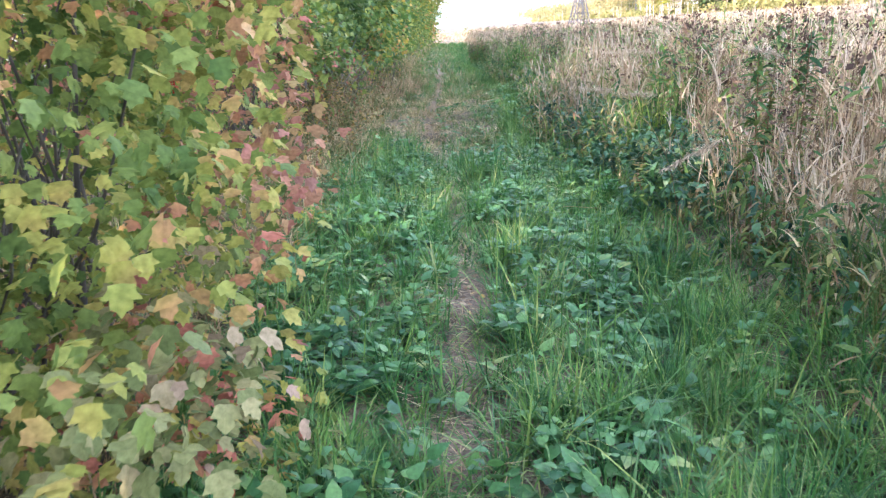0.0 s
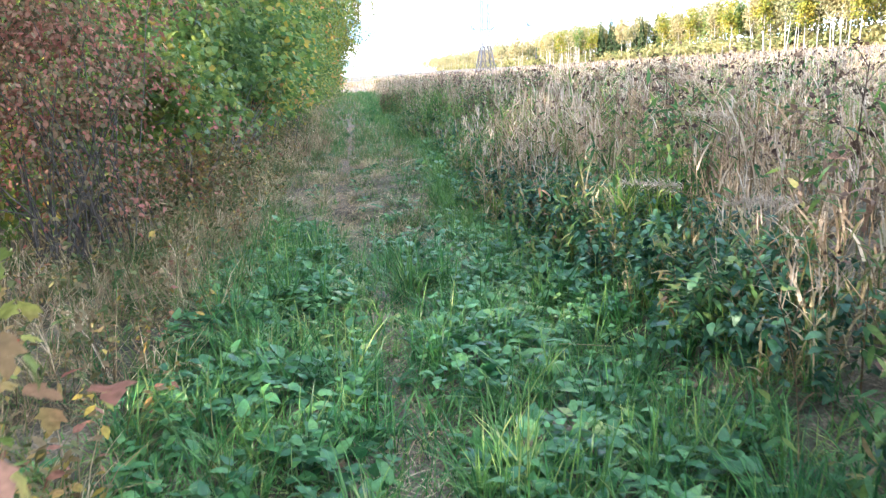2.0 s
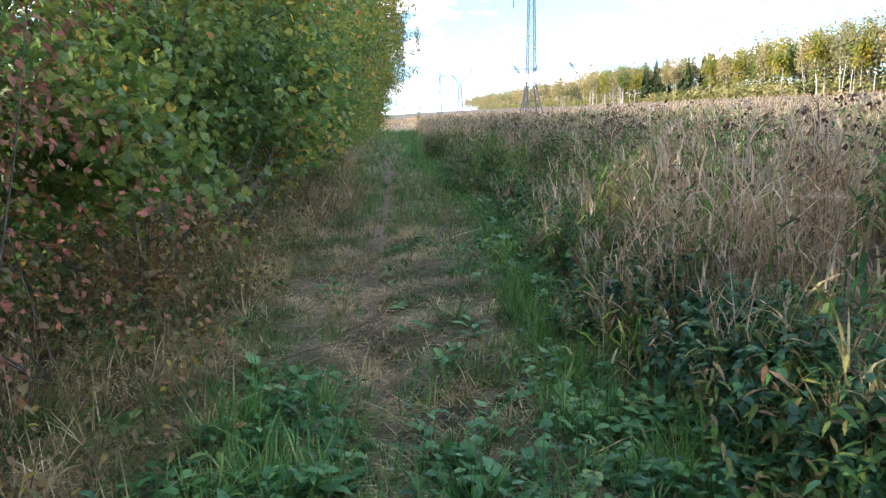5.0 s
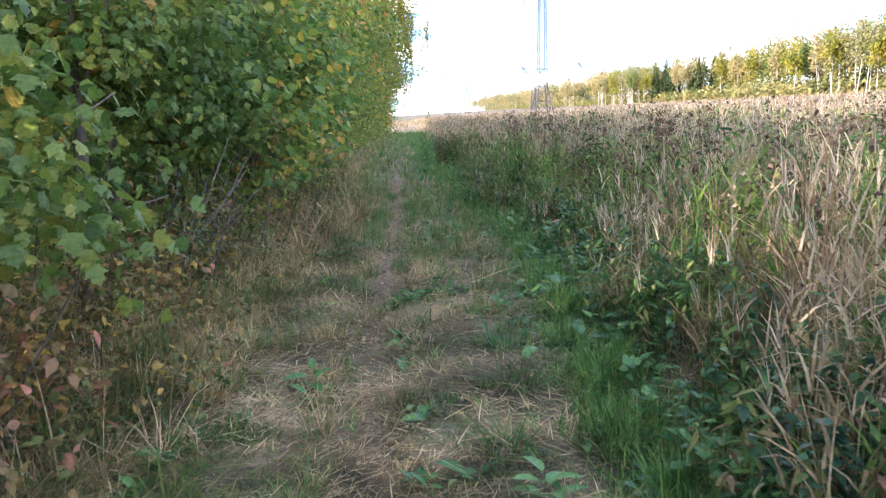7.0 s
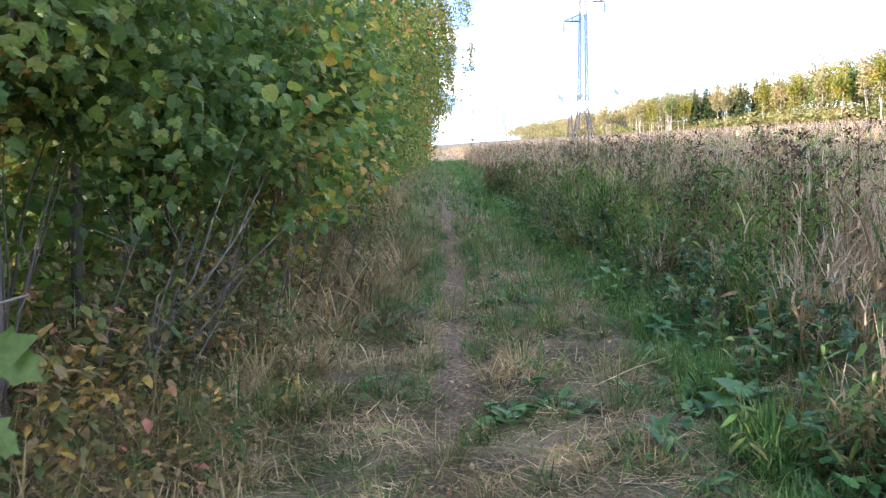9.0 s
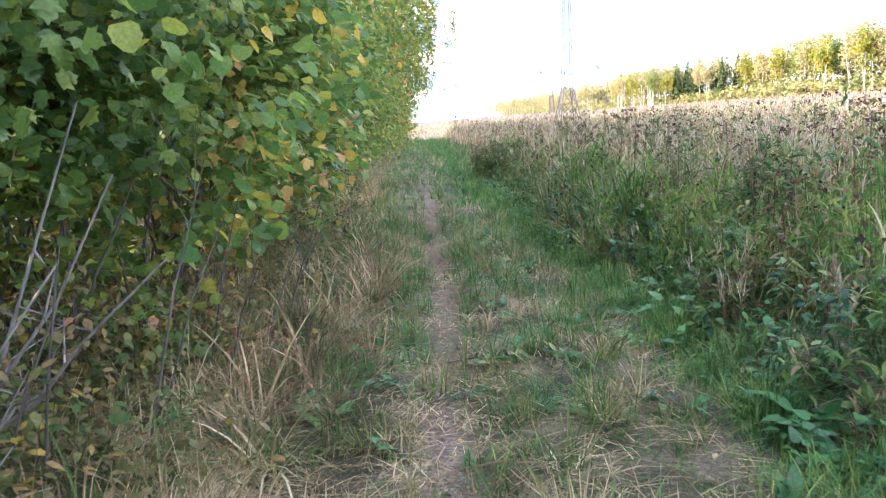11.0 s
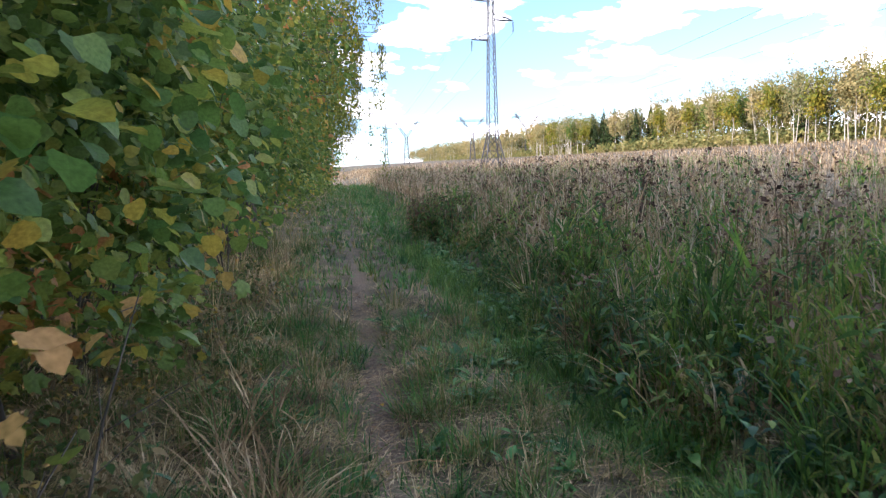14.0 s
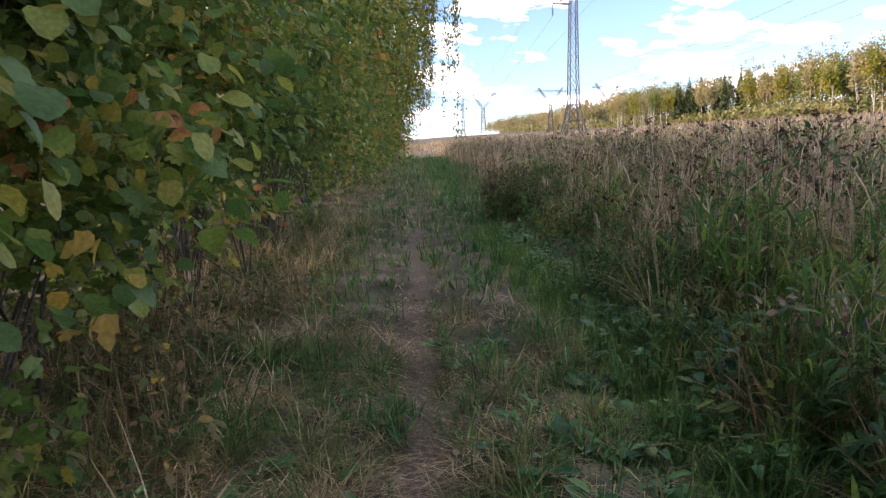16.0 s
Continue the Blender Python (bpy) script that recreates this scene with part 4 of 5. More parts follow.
def reed_field(name, n, box, weight, height, blade_w, mat, label, leaves=3, plume=True, segs=3, tuft=1):
    """Tall dry grass: thin stems with drooping leaves and feathery tops, in leaning clumps."""
    x, y = pick(n // tuft, *box, weight)
    x, y = np.repeat(x, tuft), np.repeat(y, tuft)
    n = len(x)
    ox, oy = RNG.normal(0, 1, (2, n)) * (0.02 if tuft == 1 else 0.05 + 4 * blade_w)
    x, y = x + ox, y + oy
    h = np.minimum(RNG.uniform(*height, n) * (0.45 + 0.8 * patches(x, y, 1.5, 4.0)) * tallness(x, y), RNG.uniform(1.3, 1.75, n))
    base = on_land(x, y, -0.02)
    az, lean = np.arctan2(oy, ox) + RNG.normal(0, 0.5, n), np.abs(RNG.normal(0.20, 0.17, n))
    so = Soup()
    so.add(*blades(base, h, az, lean, np.full(n, blade_w), segs, 0.5))
    for j in range(leaves):
        f = RNG.uniform(0.05, 0.75, n)
        b = base + np.stack([np.cos(az) * np.sin(lean) * f * h, np.sin(az) * np.sin(lean) * f * h, f * h * 0.97], -1)
        so.add(*blades(b, h * RNG.uniform(0.2, 0.45, n), RNG.uniform(0, 6.283, n), RNG.uniform(0.35, 1.1, n), blade_w * RNG.uniform(1.2, 2.2, n), segs, 0.9))
    ob = stuff(name, so.mesh(name, mat), label, "grass")
    if plume:
        k = RNG.uniform(0, 1, n) < 0.5
        m = int(k.sum())
        ang = lean[k] * 1.35
        tip = base[k] + np.stack([np.cos(az[k]) * np.sin(ang) * h[k], np.sin(az[k]) * np.sin(ang) * h[k], np.cos(ang) * h[k] * 0.9], -1)
        sp = Soup()
        for j in range(5):
            sp.add(*blades(tip + RNG.normal(0, 0.008, (m, 3)) - np.array((0, 0, 0.02 * j)), RNG.uniform(0.10, 0.2, m), az[k] + RNG.normal(0, 0.9, m), RNG.uniform(0.1, 0.5, m), np.full(m, blade_w * 0.9), 2, 0.8))
        stuff(name + "_tops", sp.mesh(name + "_tops", SEED_HEAD if mat is not TALL_DRY else PLUME), "feathery seed tops of the tall dry grass", "grass")
    return ob


reed_field("tall_dry_grass", 7000, (1.2, 8, -1, 36), lambda u, y: smooth(1.5, 2.3, u - edge_wander(y)) * (0.06 + 0.94 * (colony(u, y) < 0.53)), (0.75, 1.4), 0.010, TALL_DRY, "tall dry meadow grass on the bank", 4, True, 3, 11)
reed_field("green_meadow_grass", 5400, (1.2, 7, 1, 36), lambda u, y: smooth(1.45, 2.0, u - edge_wander(y)) * (0.03 + 0.97 * (colony(u, y) > 0.60)) * (0.35 + 0.65 * smooth(11, 14, y)), (0.5, 1.1), 0.014, MEADOW_GREEN, "half-green meadow grass on the bank", 4, False, 3, 16)
reed_field("bank_grass", 4200, (1.1, 3.6, -1, 36), lambda u, y: np.exp(-((u - 1.95 - edge_wander(y)) / 0.35) ** 2) * (0.3 + 0.7 * (patches(u, y, 1.9, 2.5) > 0.5)), (0.4, 0.95), 0.010, MIXED_GRASS, "grass drooping over the edge of the bank", 4, False, 3, 13)
reed_field("mid_dry_grass", 6500, (6, 26, -3, 80), lambda u, y: 0.1 + 0.9 * (patches(u, y, 0.45) > 0.45), (0.8, 1.35), 0.011, TALL_DRY, "dry meadow grass across the slope", 2, True, 2, 8)
reed_field("mid_green_grass", 4500, (5, 26, -3, 80), lambda u, y: 0.05 + 0.95 * (patches(u, y, 0.4, 3.0) > 0.55), (0.7, 1.1), 0.02, MEADOW_GREEN, "half-green meadow grass across the slope", 3, False, 2, 10)
reed_field("verge_dry_grass", 4500, (1.4, 6, 34, 90), lambda u, y: smooth(1.5, 2.4, u), (0.7, 1.2), 0.014, TALL_DRY, "dry grass along the far trail", 2, True, 2, 8)
reed_field("far_dry_grass", 6000, (14, 112, 0, 260), lambda u, y: np.clip(45 / (np.abs(y - 18) + u), 0.08, 1), (0.8, 1.3), 0.085, TALL_DRY, "dry meadow reaching up to the forest", 2, False, 2)


def weed_field(name, n, box, weight, height, per, size, label, head=True):
    """Upright leafy weeds with branching seed heads."""
    x, y = pick(n, *box, weight)
    h = np.minimum(RNG.uniform(*height, n) * (0.55 + 0.75 * patches(x, y, 1.3, 7.0)) * tallness(x, y), RNG.uniform(1.25, 1.6, n))
    base = on_land(x, y, -0.02)
    az, lean = RNG.uniform(0, 6.283, n), np.abs(RNG.normal(0.13, 0.11, n))
    stuff(name + "_stems", tri_mesh(name + "_stems", *blades(base, h, az, lean, np.full(n, size * 0.09), 3, 0.0), STEM), "upright stems of meadow weeds", "plant")
    f = RNG.uniform(0.35, 1.0, (n, per))
    p = base[:, None] + np.stack([np.cos(az)[:, None] * np.sin(lean)[:, None] * f * h[:, None], np.sin(az)[:, None] * np.sin(lean)[:, None] * f * h[:, None], f * h[:, None] * np.cos(lean)[:, None]], -1)
    p = p.reshape(-1, 3)
    m = len(p)
    v, t = scatter(MASS_LANCE, p, axes(RNG.uniform(0, 6.283, m), RNG.normal(0.15, 0.5, m), RNG.normal(0, 0.3, m)), size * RNG.uniform(0.6, 1.3, m))
    stuff(name + "_leaves", tri_mesh(name + "_leaves", v, t, WEED_LEAF), label, "plant")
    if head:
        tip = base + np.stack([np.cos(az) * np.sin(lean * 1.2) * h, np.sin(az) * np.sin(lean * 1.2) * h, np.cos(lean) * h * 0.95], -1)
        so = Soup()
        for j in range(7):
            o = RNG.normal(0, 1, (n, 3)) * np.array((0.05, 0.05, 0.08)) * (size / 0.12)
            so.add(*scatter(LEAF_FAR, tip + o, axes(RNG.uniform(0, 6.283, n), RNG.normal(0.6, 0.6, n), RNG.normal(0, 0.6, n)), size * RNG.uniform(0.25, 0.55, n)))
        stuff(name + "_heads", so.mesh(name + "_heads", SEED_HEAD), "brown seed heads of meadow weeds", "plant")


weed_field("goldenrod", 1150, (1.3, 7, -1, 36), lambda u, y: smooth(1.55, 2.1, u - edge_wander(y)) * (0.03 + 0.97 * (np.abs(colony(u, y) - 0.57) < 0.06)), (0.7, 1.35), 16, 0.12, "green and yellowing leaves of tall goldenrod")
weed_field("brown_weeds", 600, (1.5, 8, 4, 36), lambda u, y: smooth(1.6, 2.4, u - edge_wander(y)) * (0.05 + 0.95 * (patches(u, y, 0.9, 9.0) > 0.55)), (0.9, 1.35), 5, 0.10, "withered brown leaves of dead weeds")
weed_field("mid_weeds", 1600, (6, 24, -2, 80), lambda u, y: 0.1 + 0.9 * (patches(u, y, 0.5, 2.0) > 0.5), (0.8, 1.4), 8, 0.12, "leaves of weeds across the slope")
reed_field("crest_grass", 5000, (-6, 14, 70, 190), lambda u, y: 1 - 0.6 * np.exp(-((u - 0.3) / 0.8) ** 2) * (1 - smooth(85, 100, y)), (0.5, 1.0), 0.05, TALL_DRY, "dry grass over the crest of the trail", 2, False, 2)
weed_field("far_weeds", 900, (1.6, 6, 34, 90), lambda u, y: smooth(1.7, 2.6, u), (0.6, 1.2), 12, 0.13, "leaves of weeds beside the far trail")

# ---------- single plants ----------


def plume_grass(at, h, bend, az, seed):
    """A tall reed grass stalk with a pale feathery plume that nods over."""
    r = np.random.default_rng(seed)
    x, y = at
    ob = thing("reed_grass", (x, y, float(land(x, y)) - 0.02), "pale reed grass stalk with a nodding feathery plume", "grass", "plumed reeds")
    pts, tip_dir = [], None
    p, ang = np.zeros(3), 0.05
    for i in range(10):
        pts.append(p.copy())
        ang = 0.05 + bend * (i / 9) ** 2
        tip_dir = np.array((math.cos(az) * math.sin(ang), math.sin(az) * math.sin(ang), math.cos(ang)))
        p = p + tip_dir * h / 9
    part("stalk", tri_mesh("stalk", *tube(pts, [0.0035 - 0.00022 * i for i in range(10)], 4), TALL_DRY), ob)
    n = 240
    f = r.uniform(0, 1, n)
    c = pts[-1] + tip_dir[None] * (f[:, None] * 0.23 - 0.06) + r.normal(0, 0.004, (n, 3)) + np.array((0, 0, -0.02)) * (f[:, None] ** 2)
    v, t = blades(c, 0.055 * (1.1 - 0.6 * f), az + r.normal(0, 0.8, n), np.full(n, ang) + r.normal(0, 0.45, n), np.full(n, 0.004), 2, 0.4)
    part("plume", tri_mesh("plume", v, t, PLUME), ob, "pale feathery plume")
    for i in range(3):
        j = 2 + i * 2
        v, t = blades(pts[j][None], np.array([0.4]), np.array([r.uniform(0, 6.28)]), np.array([0.7]), np.array([0.009]), 4, 0.9)
        part("leaf", tri_mesh("leaf", v, t, TALL_DRY), ob)
    return ob


for i, (x, y, h, b, az) in enumerate([(1.62, 5.0, 1.42, 1.35, 2.9), (1.8, 4.5, 1.42, 1.4, 2.9), (2.0, 5.5, 1.5, 1.3, 3.3), (1.72, 2.6, 1.62, 1.95, 3.05), (2.4, 6.3, 1.6, 1.2, 2.8), (2.7, 7.4, 1.6, 1.1, 3.0), (2.6, 9.2, 1.35, 1.4, 3.2), (2.2, 3.8, 1.5, 1.2, 3.0), (3.0, 11.0, 1.3, 1.2, 2.9), (2.5, 2.6, 1.5, 1.3, 3.4)]):
    plume_grass((x, y), h, b, az, 400 + i)


def tall_weed(at, h, seed, leafy, label):
    """A big upright weed: stem, side branches, leaves and brown heads."""
    r = np.random.default_rng(seed)
    x, y = at
    ob = thing("tall_weed", (x, y, float(land(x, y)) - 0.02), label, "plant", "tall weeds")
    lean = r.normal(0, 0.06, 2)
    top = np.array((lean[0] * h, lean[1] * h, h))
    part("stem", tri_mesh("stem", *tube([(0, 0, 0), top * 0.5 + (0.01, 0, 0), top], [0.008, 0.006, 0.003], 5), STEM), ob)
    for i in range(8):
        f = 0.42 + 0.07 * i
        a = i * 2.4 + r.uniform(-0.4, 0.4)
        b = top * f
        e = b + np.array((math.cos(a) * 0.16, math.sin(a) * 0.16, 0.20)) * (1.3 - f)
        br = part("side_branch", tri_mesh("side_branch", *tube([b, (b + e) / 2 + (0, 0, 0.015), e], [0.003, 0.0025, 0.002], 3), STEM), ob)
        n = 14
        v, t = scatter(LEAF_FAR, e + r.normal(0, 0.022, (n, 3)), axes(r.uniform(0, 6.28, n), r.normal(0.5, 0.6, n), r.normal(0, 0.6, n)), r.uniform(0.02, 0.04, n))
        part("seed_head", tri_mesh("seed_head", v, t, SEED_HEAD), br, "brown dry seed head")["kind"] = "stuff"
    n = leafy
    f = r.uniform(0.1, 0.97, n)
    lv = scatter(LEAF_LANCE, top[None] * f[:, None], axes(r.uniform(0, 6.28, n), r.normal(0.2, 0.4, n), r.normal(0, 0.3, n)), r.uniform(0.08, 0.15, n))
    part("foliage", tri_mesh("foliage", *lv, WEED_LEAF), ob)
    return ob


RW = np.random.default_rng(55)
for i in range(46):
    y = 0.5 + i * 0.72
    x = 2.1 + abs(RW.normal(0, 1.1))
    h = (1.45 if y < 12 else 1.0) * RW.uniform(0.8, 1.15) * (0.75 if x < 2.5 else 1)
    tall_weed((x, y), h, 500 + i, 26 if i % 3 else 6, "upright green weed with brown seed heads in the meadow" if i % 3 else "bare dead brown weed stalk with dry heads")
tall_weed((2.1, 5.0), 1.35, 600, 150, "tall leafy green goldenrod at the edge of the trail")
tall_weed((2.25, 5.3), 1.5, 601, 170, "tall leafy green goldenrod at the edge of the trail")
tall_weed((2.42, 5.12), 1.4, 602, 170, "tall leafy green goldenrod at the edge of the trail")
for i in range(14):
    tall_weed((1.45 + 0.35 * RW.uniform(-1, 1), 31.6 + RW.normal(0, 0.6)), RW.uniform(0.7, 1.05), 620 + i, 40, "dark leafy weed standing in the clump beside the far trail")


def leafy_herb(at, n, size, seed, mat, label, template, spread=0.3):
    """A low herb whose big leaves spread from one root."""
    r = np.random.default_rng(seed)
    x, y = at
    ob = thing("broad_leaf_plant", (x, y, float(land(x, y))), label, "plant", "broad-leaved plants")
    for i in range(n):
        a = i * 2.4 + r.uniform(-0.3, 0.3)
        s = size * r.uniform(0.7, 1.15)
        v, t = scatter(template, np.array([(math.cos(a) * 0.03, math.sin(a) * 0.03, 0.02 + 0.02 * i)]), axes(np.array([a - math.pi / 2]), np.array([r.uniform(0.15, 0.8)]), np.array([r.normal(0, 0.2)])), np.array([s]))
        part("leaf", tri_mesh("leaf", v, t, mat), ob)
    return ob


for i, (x, y, s) in enumerate([(1.5, 18.4, 0.2), (1.62, 18.9, 0.18), (1.2, 13.2, 0.2), (1.35, 14.6, 0.22), (1.45, 16.3, 0.2), (1.5, 20.4, 0.18), (1.7, 21.4, 0.22), (0.75, 2.6, 0.15), (0.95, 3.6, 0.15), (0.45, 2.2, 0.13), (-0.55, 5.4, 0.18), (-0.5, 6.3, 0.18), (0.6, 5.2, 0.18), (0.9, 6.4, 0.18), (-0.45, 8.3, 0.16), (0.4, 8.8, 0.15), (0.55, 11.2, 0.14), (-0.6, 12.6, 0.14), (-0.9, 10.4, 0.16), (1.1, 9.6, 0.18), (1.3, 11.3, 0.2), (1.55, 23.0, 0.22)]):
    leafy_herb((x, y), 7, s, 700 + i, BROAD_LEAF, "broad-leaved green plant low in the grass", LEAF_DOCK if i % 3 else LEAF_TOOTH)


def grass_tuft(at, n, h, seed, mat, label):
    r = np.random.default_rng(seed)
    x, y = at
    b = r.normal(0, 0.05, (n, 3)) * np.array((1, 1, 0))
    v, t = blades(b, r.uniform(0.5, 1.15, n) * h, np.arctan2(b[:, 1], b[:, 0]) + r.normal(0, 0.7, n), np.abs(r.normal(0.85 if mat is DRY_GRASS else 0.6, 0.3, n)), r.uniform(0.004, 0.009, n) * (1 + (h > 0.5)), 4, 0.9)
    ob = new("grass_tuft", tri_mesh("grass_tuft", v, t, mat))
    ob.location = (x, y, float(land(x, y)) - 0.01)
    return tagged(ob, label, "grass", "grass tufts")


for i in range(70):
    y = -0.2 + i * 0.36
    side = 1 if i % 2 else -1
    x = float(trail_x(y)) + side * RW.uniform(0.22, 0.8)
    green = y < 7.5 or RW.uniform() < 0.5
    grass_tuft((x, y), 60, RW.uniform(0.22, 0.42), 800 + i, GREEN_GRASS if green else MIXED_GRASS, "arching green grass tuft beside the trail" if green else "half-dry grass tuft beside the trail")


def stray_stalk(at, ln, az, tilt, mat, name, label):
    """A straw or twig lying or leaning in the grass."""
    x, y = at
    e = np.array((math.cos(az) * math.cos(tilt), math.sin(az) * math.cos(tilt), math.sin(tilt))) * ln
    ob = new(name, tri_mesh(name, *tube([(0, 0, 0), e * 0.5 + np.array((0.01, 0.01, 0.015)), e], [0.004, 0.0035, 0.002], 5), mat))
    ob.location = (x, y, float(land(x, y)) + 0.03)
    return tagged(ob, label, "stalk", "fallen stalks")


for i in range(40):
    y = RW.uniform(1, 23)
    stray_stalk((RW.uniform(-1.2, 1.4), y), RW.uniform(0.25, 0.6), RW.uniform(0, 6.28), RW.uniform(0, 0.25), TALL_DRY if i % 3 else BARK, "dry_stalk", "pale dry stalk fallen across the grass" if i % 3 else "thin dead twig lying in the grass")

# bare dead shrubs and a grey trunk under the maple
for i, (x, y, h) in enumerate([(-2.68, 14.5, 3.2), (-3.5, 12.3, 3.6), (-3.1, 16.3, 3.4)]):
    z = float(land(x, y))
    so = Soup()
    so.add(*tube([(0, 0, -0.05), (0.04, 0.02, h * 0.4), (-0.03, 0.05, h)], [0.05, 0.042, 0.03], 8))
    so.add(*tube([(0.02, 0, h * 0.55), (0.3, -0.1, h * 0.7), (0.5, -0.15, h * 0.95)], [0.02, 0.014, 0.008], 6))
    ob = tagged(new("sapling_trunk", so.mesh("sapling_trunk", BARK, True)), "slim grey sapling trunk under the hedge", "trunk")
    ob.location = (x, y, z)
for i in range(16):
    y = 13.0 + i * 0.42
    x = float(face_x(y)) - RW.uniform(0.2, 0.9)
    r = np.random.default_rng(900 + i)
    so = Soup()
    a = r.uniform(-0.6, 0.6)
    tip = np.array((0.35 * math.cos(a), r.normal(0, 0.3), r.uniform(0.8, 1.4)))
    so.add(*tube([(0, 0, 0), tip * 0.5 + (0, 0, 0.1), tip], [0.008, 0.006, 0.002], 4))
    for j in range(5):
        f = r.uniform(0.3, 0.9)
        so.add(*tube([tip * f + (0, 0, 0.05), tip * f + r.normal(0, 0.14, 3) + (0, 0, 0.2)], [0.003, 0.0015], 3))
    ob = tagged(new("dead_twig", so.mesh("dead_twig", BARK)), "bare grey dead shoot standing under the hedge", "twig", "dead shoots")
    ob.location = (x, y, float(land(x, y)) - 0.02)

for i in range(26):
    grass_tuft((0.75 + 0.75 * RW.uniform(), 1.0 + 5.0 * RW.uniform()), 70, RW.uniform(0.3, 0.48), 1000 + i, GREEN_GRASS, "long arching green grass tuft at the edge of the trail")
for i in range(38):
    grass_tuft((0.15 + 0.8 * RW.uniform(), 15.0 + 9.5 * RW.uniform()), 46, RW.uniform(0.2, 0.36), 1040 + i, (MIXED_GRASS, YOUNG_GRASS, MIXED_GRASS)[i % 3], "arching grass tuft between the wheel tracks")
for i in range(30):
    y = 15.0 + 0.32 * i
    grass_tuft((float(foot_x(y)) + (0.22 if i % 2 else -0.24) + RW.normal(0, 0.05), y), 34, RW.uniform(0.16, 0.28), 1900 + i, (YOUNG_GRASS, MIXED_GRASS, GREEN_GRASS)[i % 3], "low grass tuft hanging over the edge of the trail")
for i in range(22):
    y = 3.1 + 0.3 * i
    if not 4.1 < y < 5.0:
        grass_tuft((float(foot_x(y)) + RW.normal(0, 0.08), y), 44, RW.uniform(0.16, 0.28), 1940 + i, GREEN_GRASS if i % 2 else YOUNG_GRASS, "green grass tuft growing over the trodden line")
for i in range(48):
    y = 4.5 + 0.42 * i
    grass_tuft((float(face_x(y)) + RW.uniform(-0.15, 0.6), y), 60, RW.uniform(0.3, 0.5), 1080 + i, DRY_GRASS if i % 3 else MIXED_GRASS, "tall pale dry grass tuft under the hedge")


def dead_weed(at, h, seed):
    """A big dead thistle-like weed: dark crooked stem, withered leaves and dark heads against the sky."""
    r = np.random.default_rng(seed)
    x, y = at
    ob = thing("dead_weed", (x, y, float(land(x, y)) - 0.02), "tall dark brown dead weed with clustered seed heads", "plant", "dead weeds")
    top = np.array((r.normal(0, 0.08) * h, r.normal(0, 0.08) * h, h))
    part("stem", tri_mesh("stem", *tube([(0, 0, 0), top * 0.45 + (0.02, 0.01, 0), top * 0.8, top], [0.010, 0.008, 0.006, 0.004], 5), DEAD_STEM), ob)
    for i in range(7):
        f, a = 0.55 + 0.07 * i, i * 2.4
        b = top * f
        e = b + np.array((math.cos(a) * 0.14, math.sin(a) * 0.14, 0.16))
        br = part("side_branch", tri_mesh("side_branch", *tube([b, (b + e) / 2 + (0, 0, 0.02), e], [0.004, 0.003, 0.002], 4), DEAD_STEM), ob)
        n = 26
        v, t = scatter(LEAF_FAR, e + r.normal(0, 0.03, (n, 3)) * np.array((1.3, 1.3, 0.6)), axes(r.uniform(0, 6.28, n), r.normal(0.3, 0.6, n), r.normal(0, 0.6, n)), r.uniform(0.02, 0.045, n))
        part("seed_head", tri_mesh("seed_head", v, t, DEAD_STEM), br, "dark clustered seed head")["kind"] = "stuff"
    for i in range(8):
        f = r.uniform(0.15, 0.7)
        v, t = scatter(LEAF_DOCK, (top * f)[None], axes(np.array([r.uniform(0, 6.28)]), np.array([r.normal(-0.9, 0.3)]), np.array([r.normal(0, 0.4)])), np.array([r.uniform(0.08, 0.16)]))
        part("withered_leaf", tri_mesh("withered_leaf", v, t, DEAD_STEM), ob)
    return ob


for i in range(34):
    y = 6.0 + 0.85 * i + RW.uniform(-0.4, 0.4)
    dead_weed((2.9 + abs(RW.normal(0, 1.8)), y), RW.uniform(1.2, 1.6) if y < 13 else RW.uniform(0.95, 1.35), 1200 + i)

for i in range(34):
    grass_tuft((0.9 + 0.95 * RW.uniform(), 1.3 + 2.9 * RW.uniform()), 60, RW.uniform(0.28, 0.46), 1300 + i, YOUNG_GRASS, "bright arching green grass tuft at the edge of the trail")
for i in range(52):
    y = 16.0 + 0.18 * i
    grass_tuft((1.75 + 0.9 * RW.uniform() + float(edge_wander(y)), y), 55, RW.uniform(0.5, 0.8), 1340 + i, (MEADOW_GREEN, YOUNG_GRASS, TALL_DRY, MEADOW_GREEN)[i % 4], "coarse leaning grass clump on the meadow edge")


def weed_clump(at, radii, n, seed):
    """A dense dark clump of leafy weeds."""
    r = np.random.default_rng(seed)
    x, y = at
    ob = thing("weed_clump", (x, y, float(land(x, y)) - 0.02), "dense dark green weed clump beside the far trail", "plant")
    d = r.normal(size=(n, 3)) * 0.45
    d /= np.maximum(1, np.linalg.norm(d, axis=1) / r.uniform(0.6, 0.95, n))[:, None]
    d[:, 2] = np.abs(d[:, 2])
    p = d * np.array(radii) + np.array((0, 0, 0.1))
    v, t = scatter(MASS_LANCE, p, axes(r.uniform(0, 6.28, n), r.normal(0.4, 0.5, n), r.normal(0, 0.4, n)), r.uniform(0.09, 0.18, n))
    part("foliage", tri_mesh("foliage", v, t, WEED_LEAF), ob)
    for i in range(9):
        e = p[r.integers(n)] * 1.15 + np.array((0, 0, 0.25))
        part("stem", tri_mesh("stem", *tube([(e[0] * 0.5, e[1] * 0.5, 0), e], [0.007, 0.003], 4), DEAD_STEM), ob)
    return ob


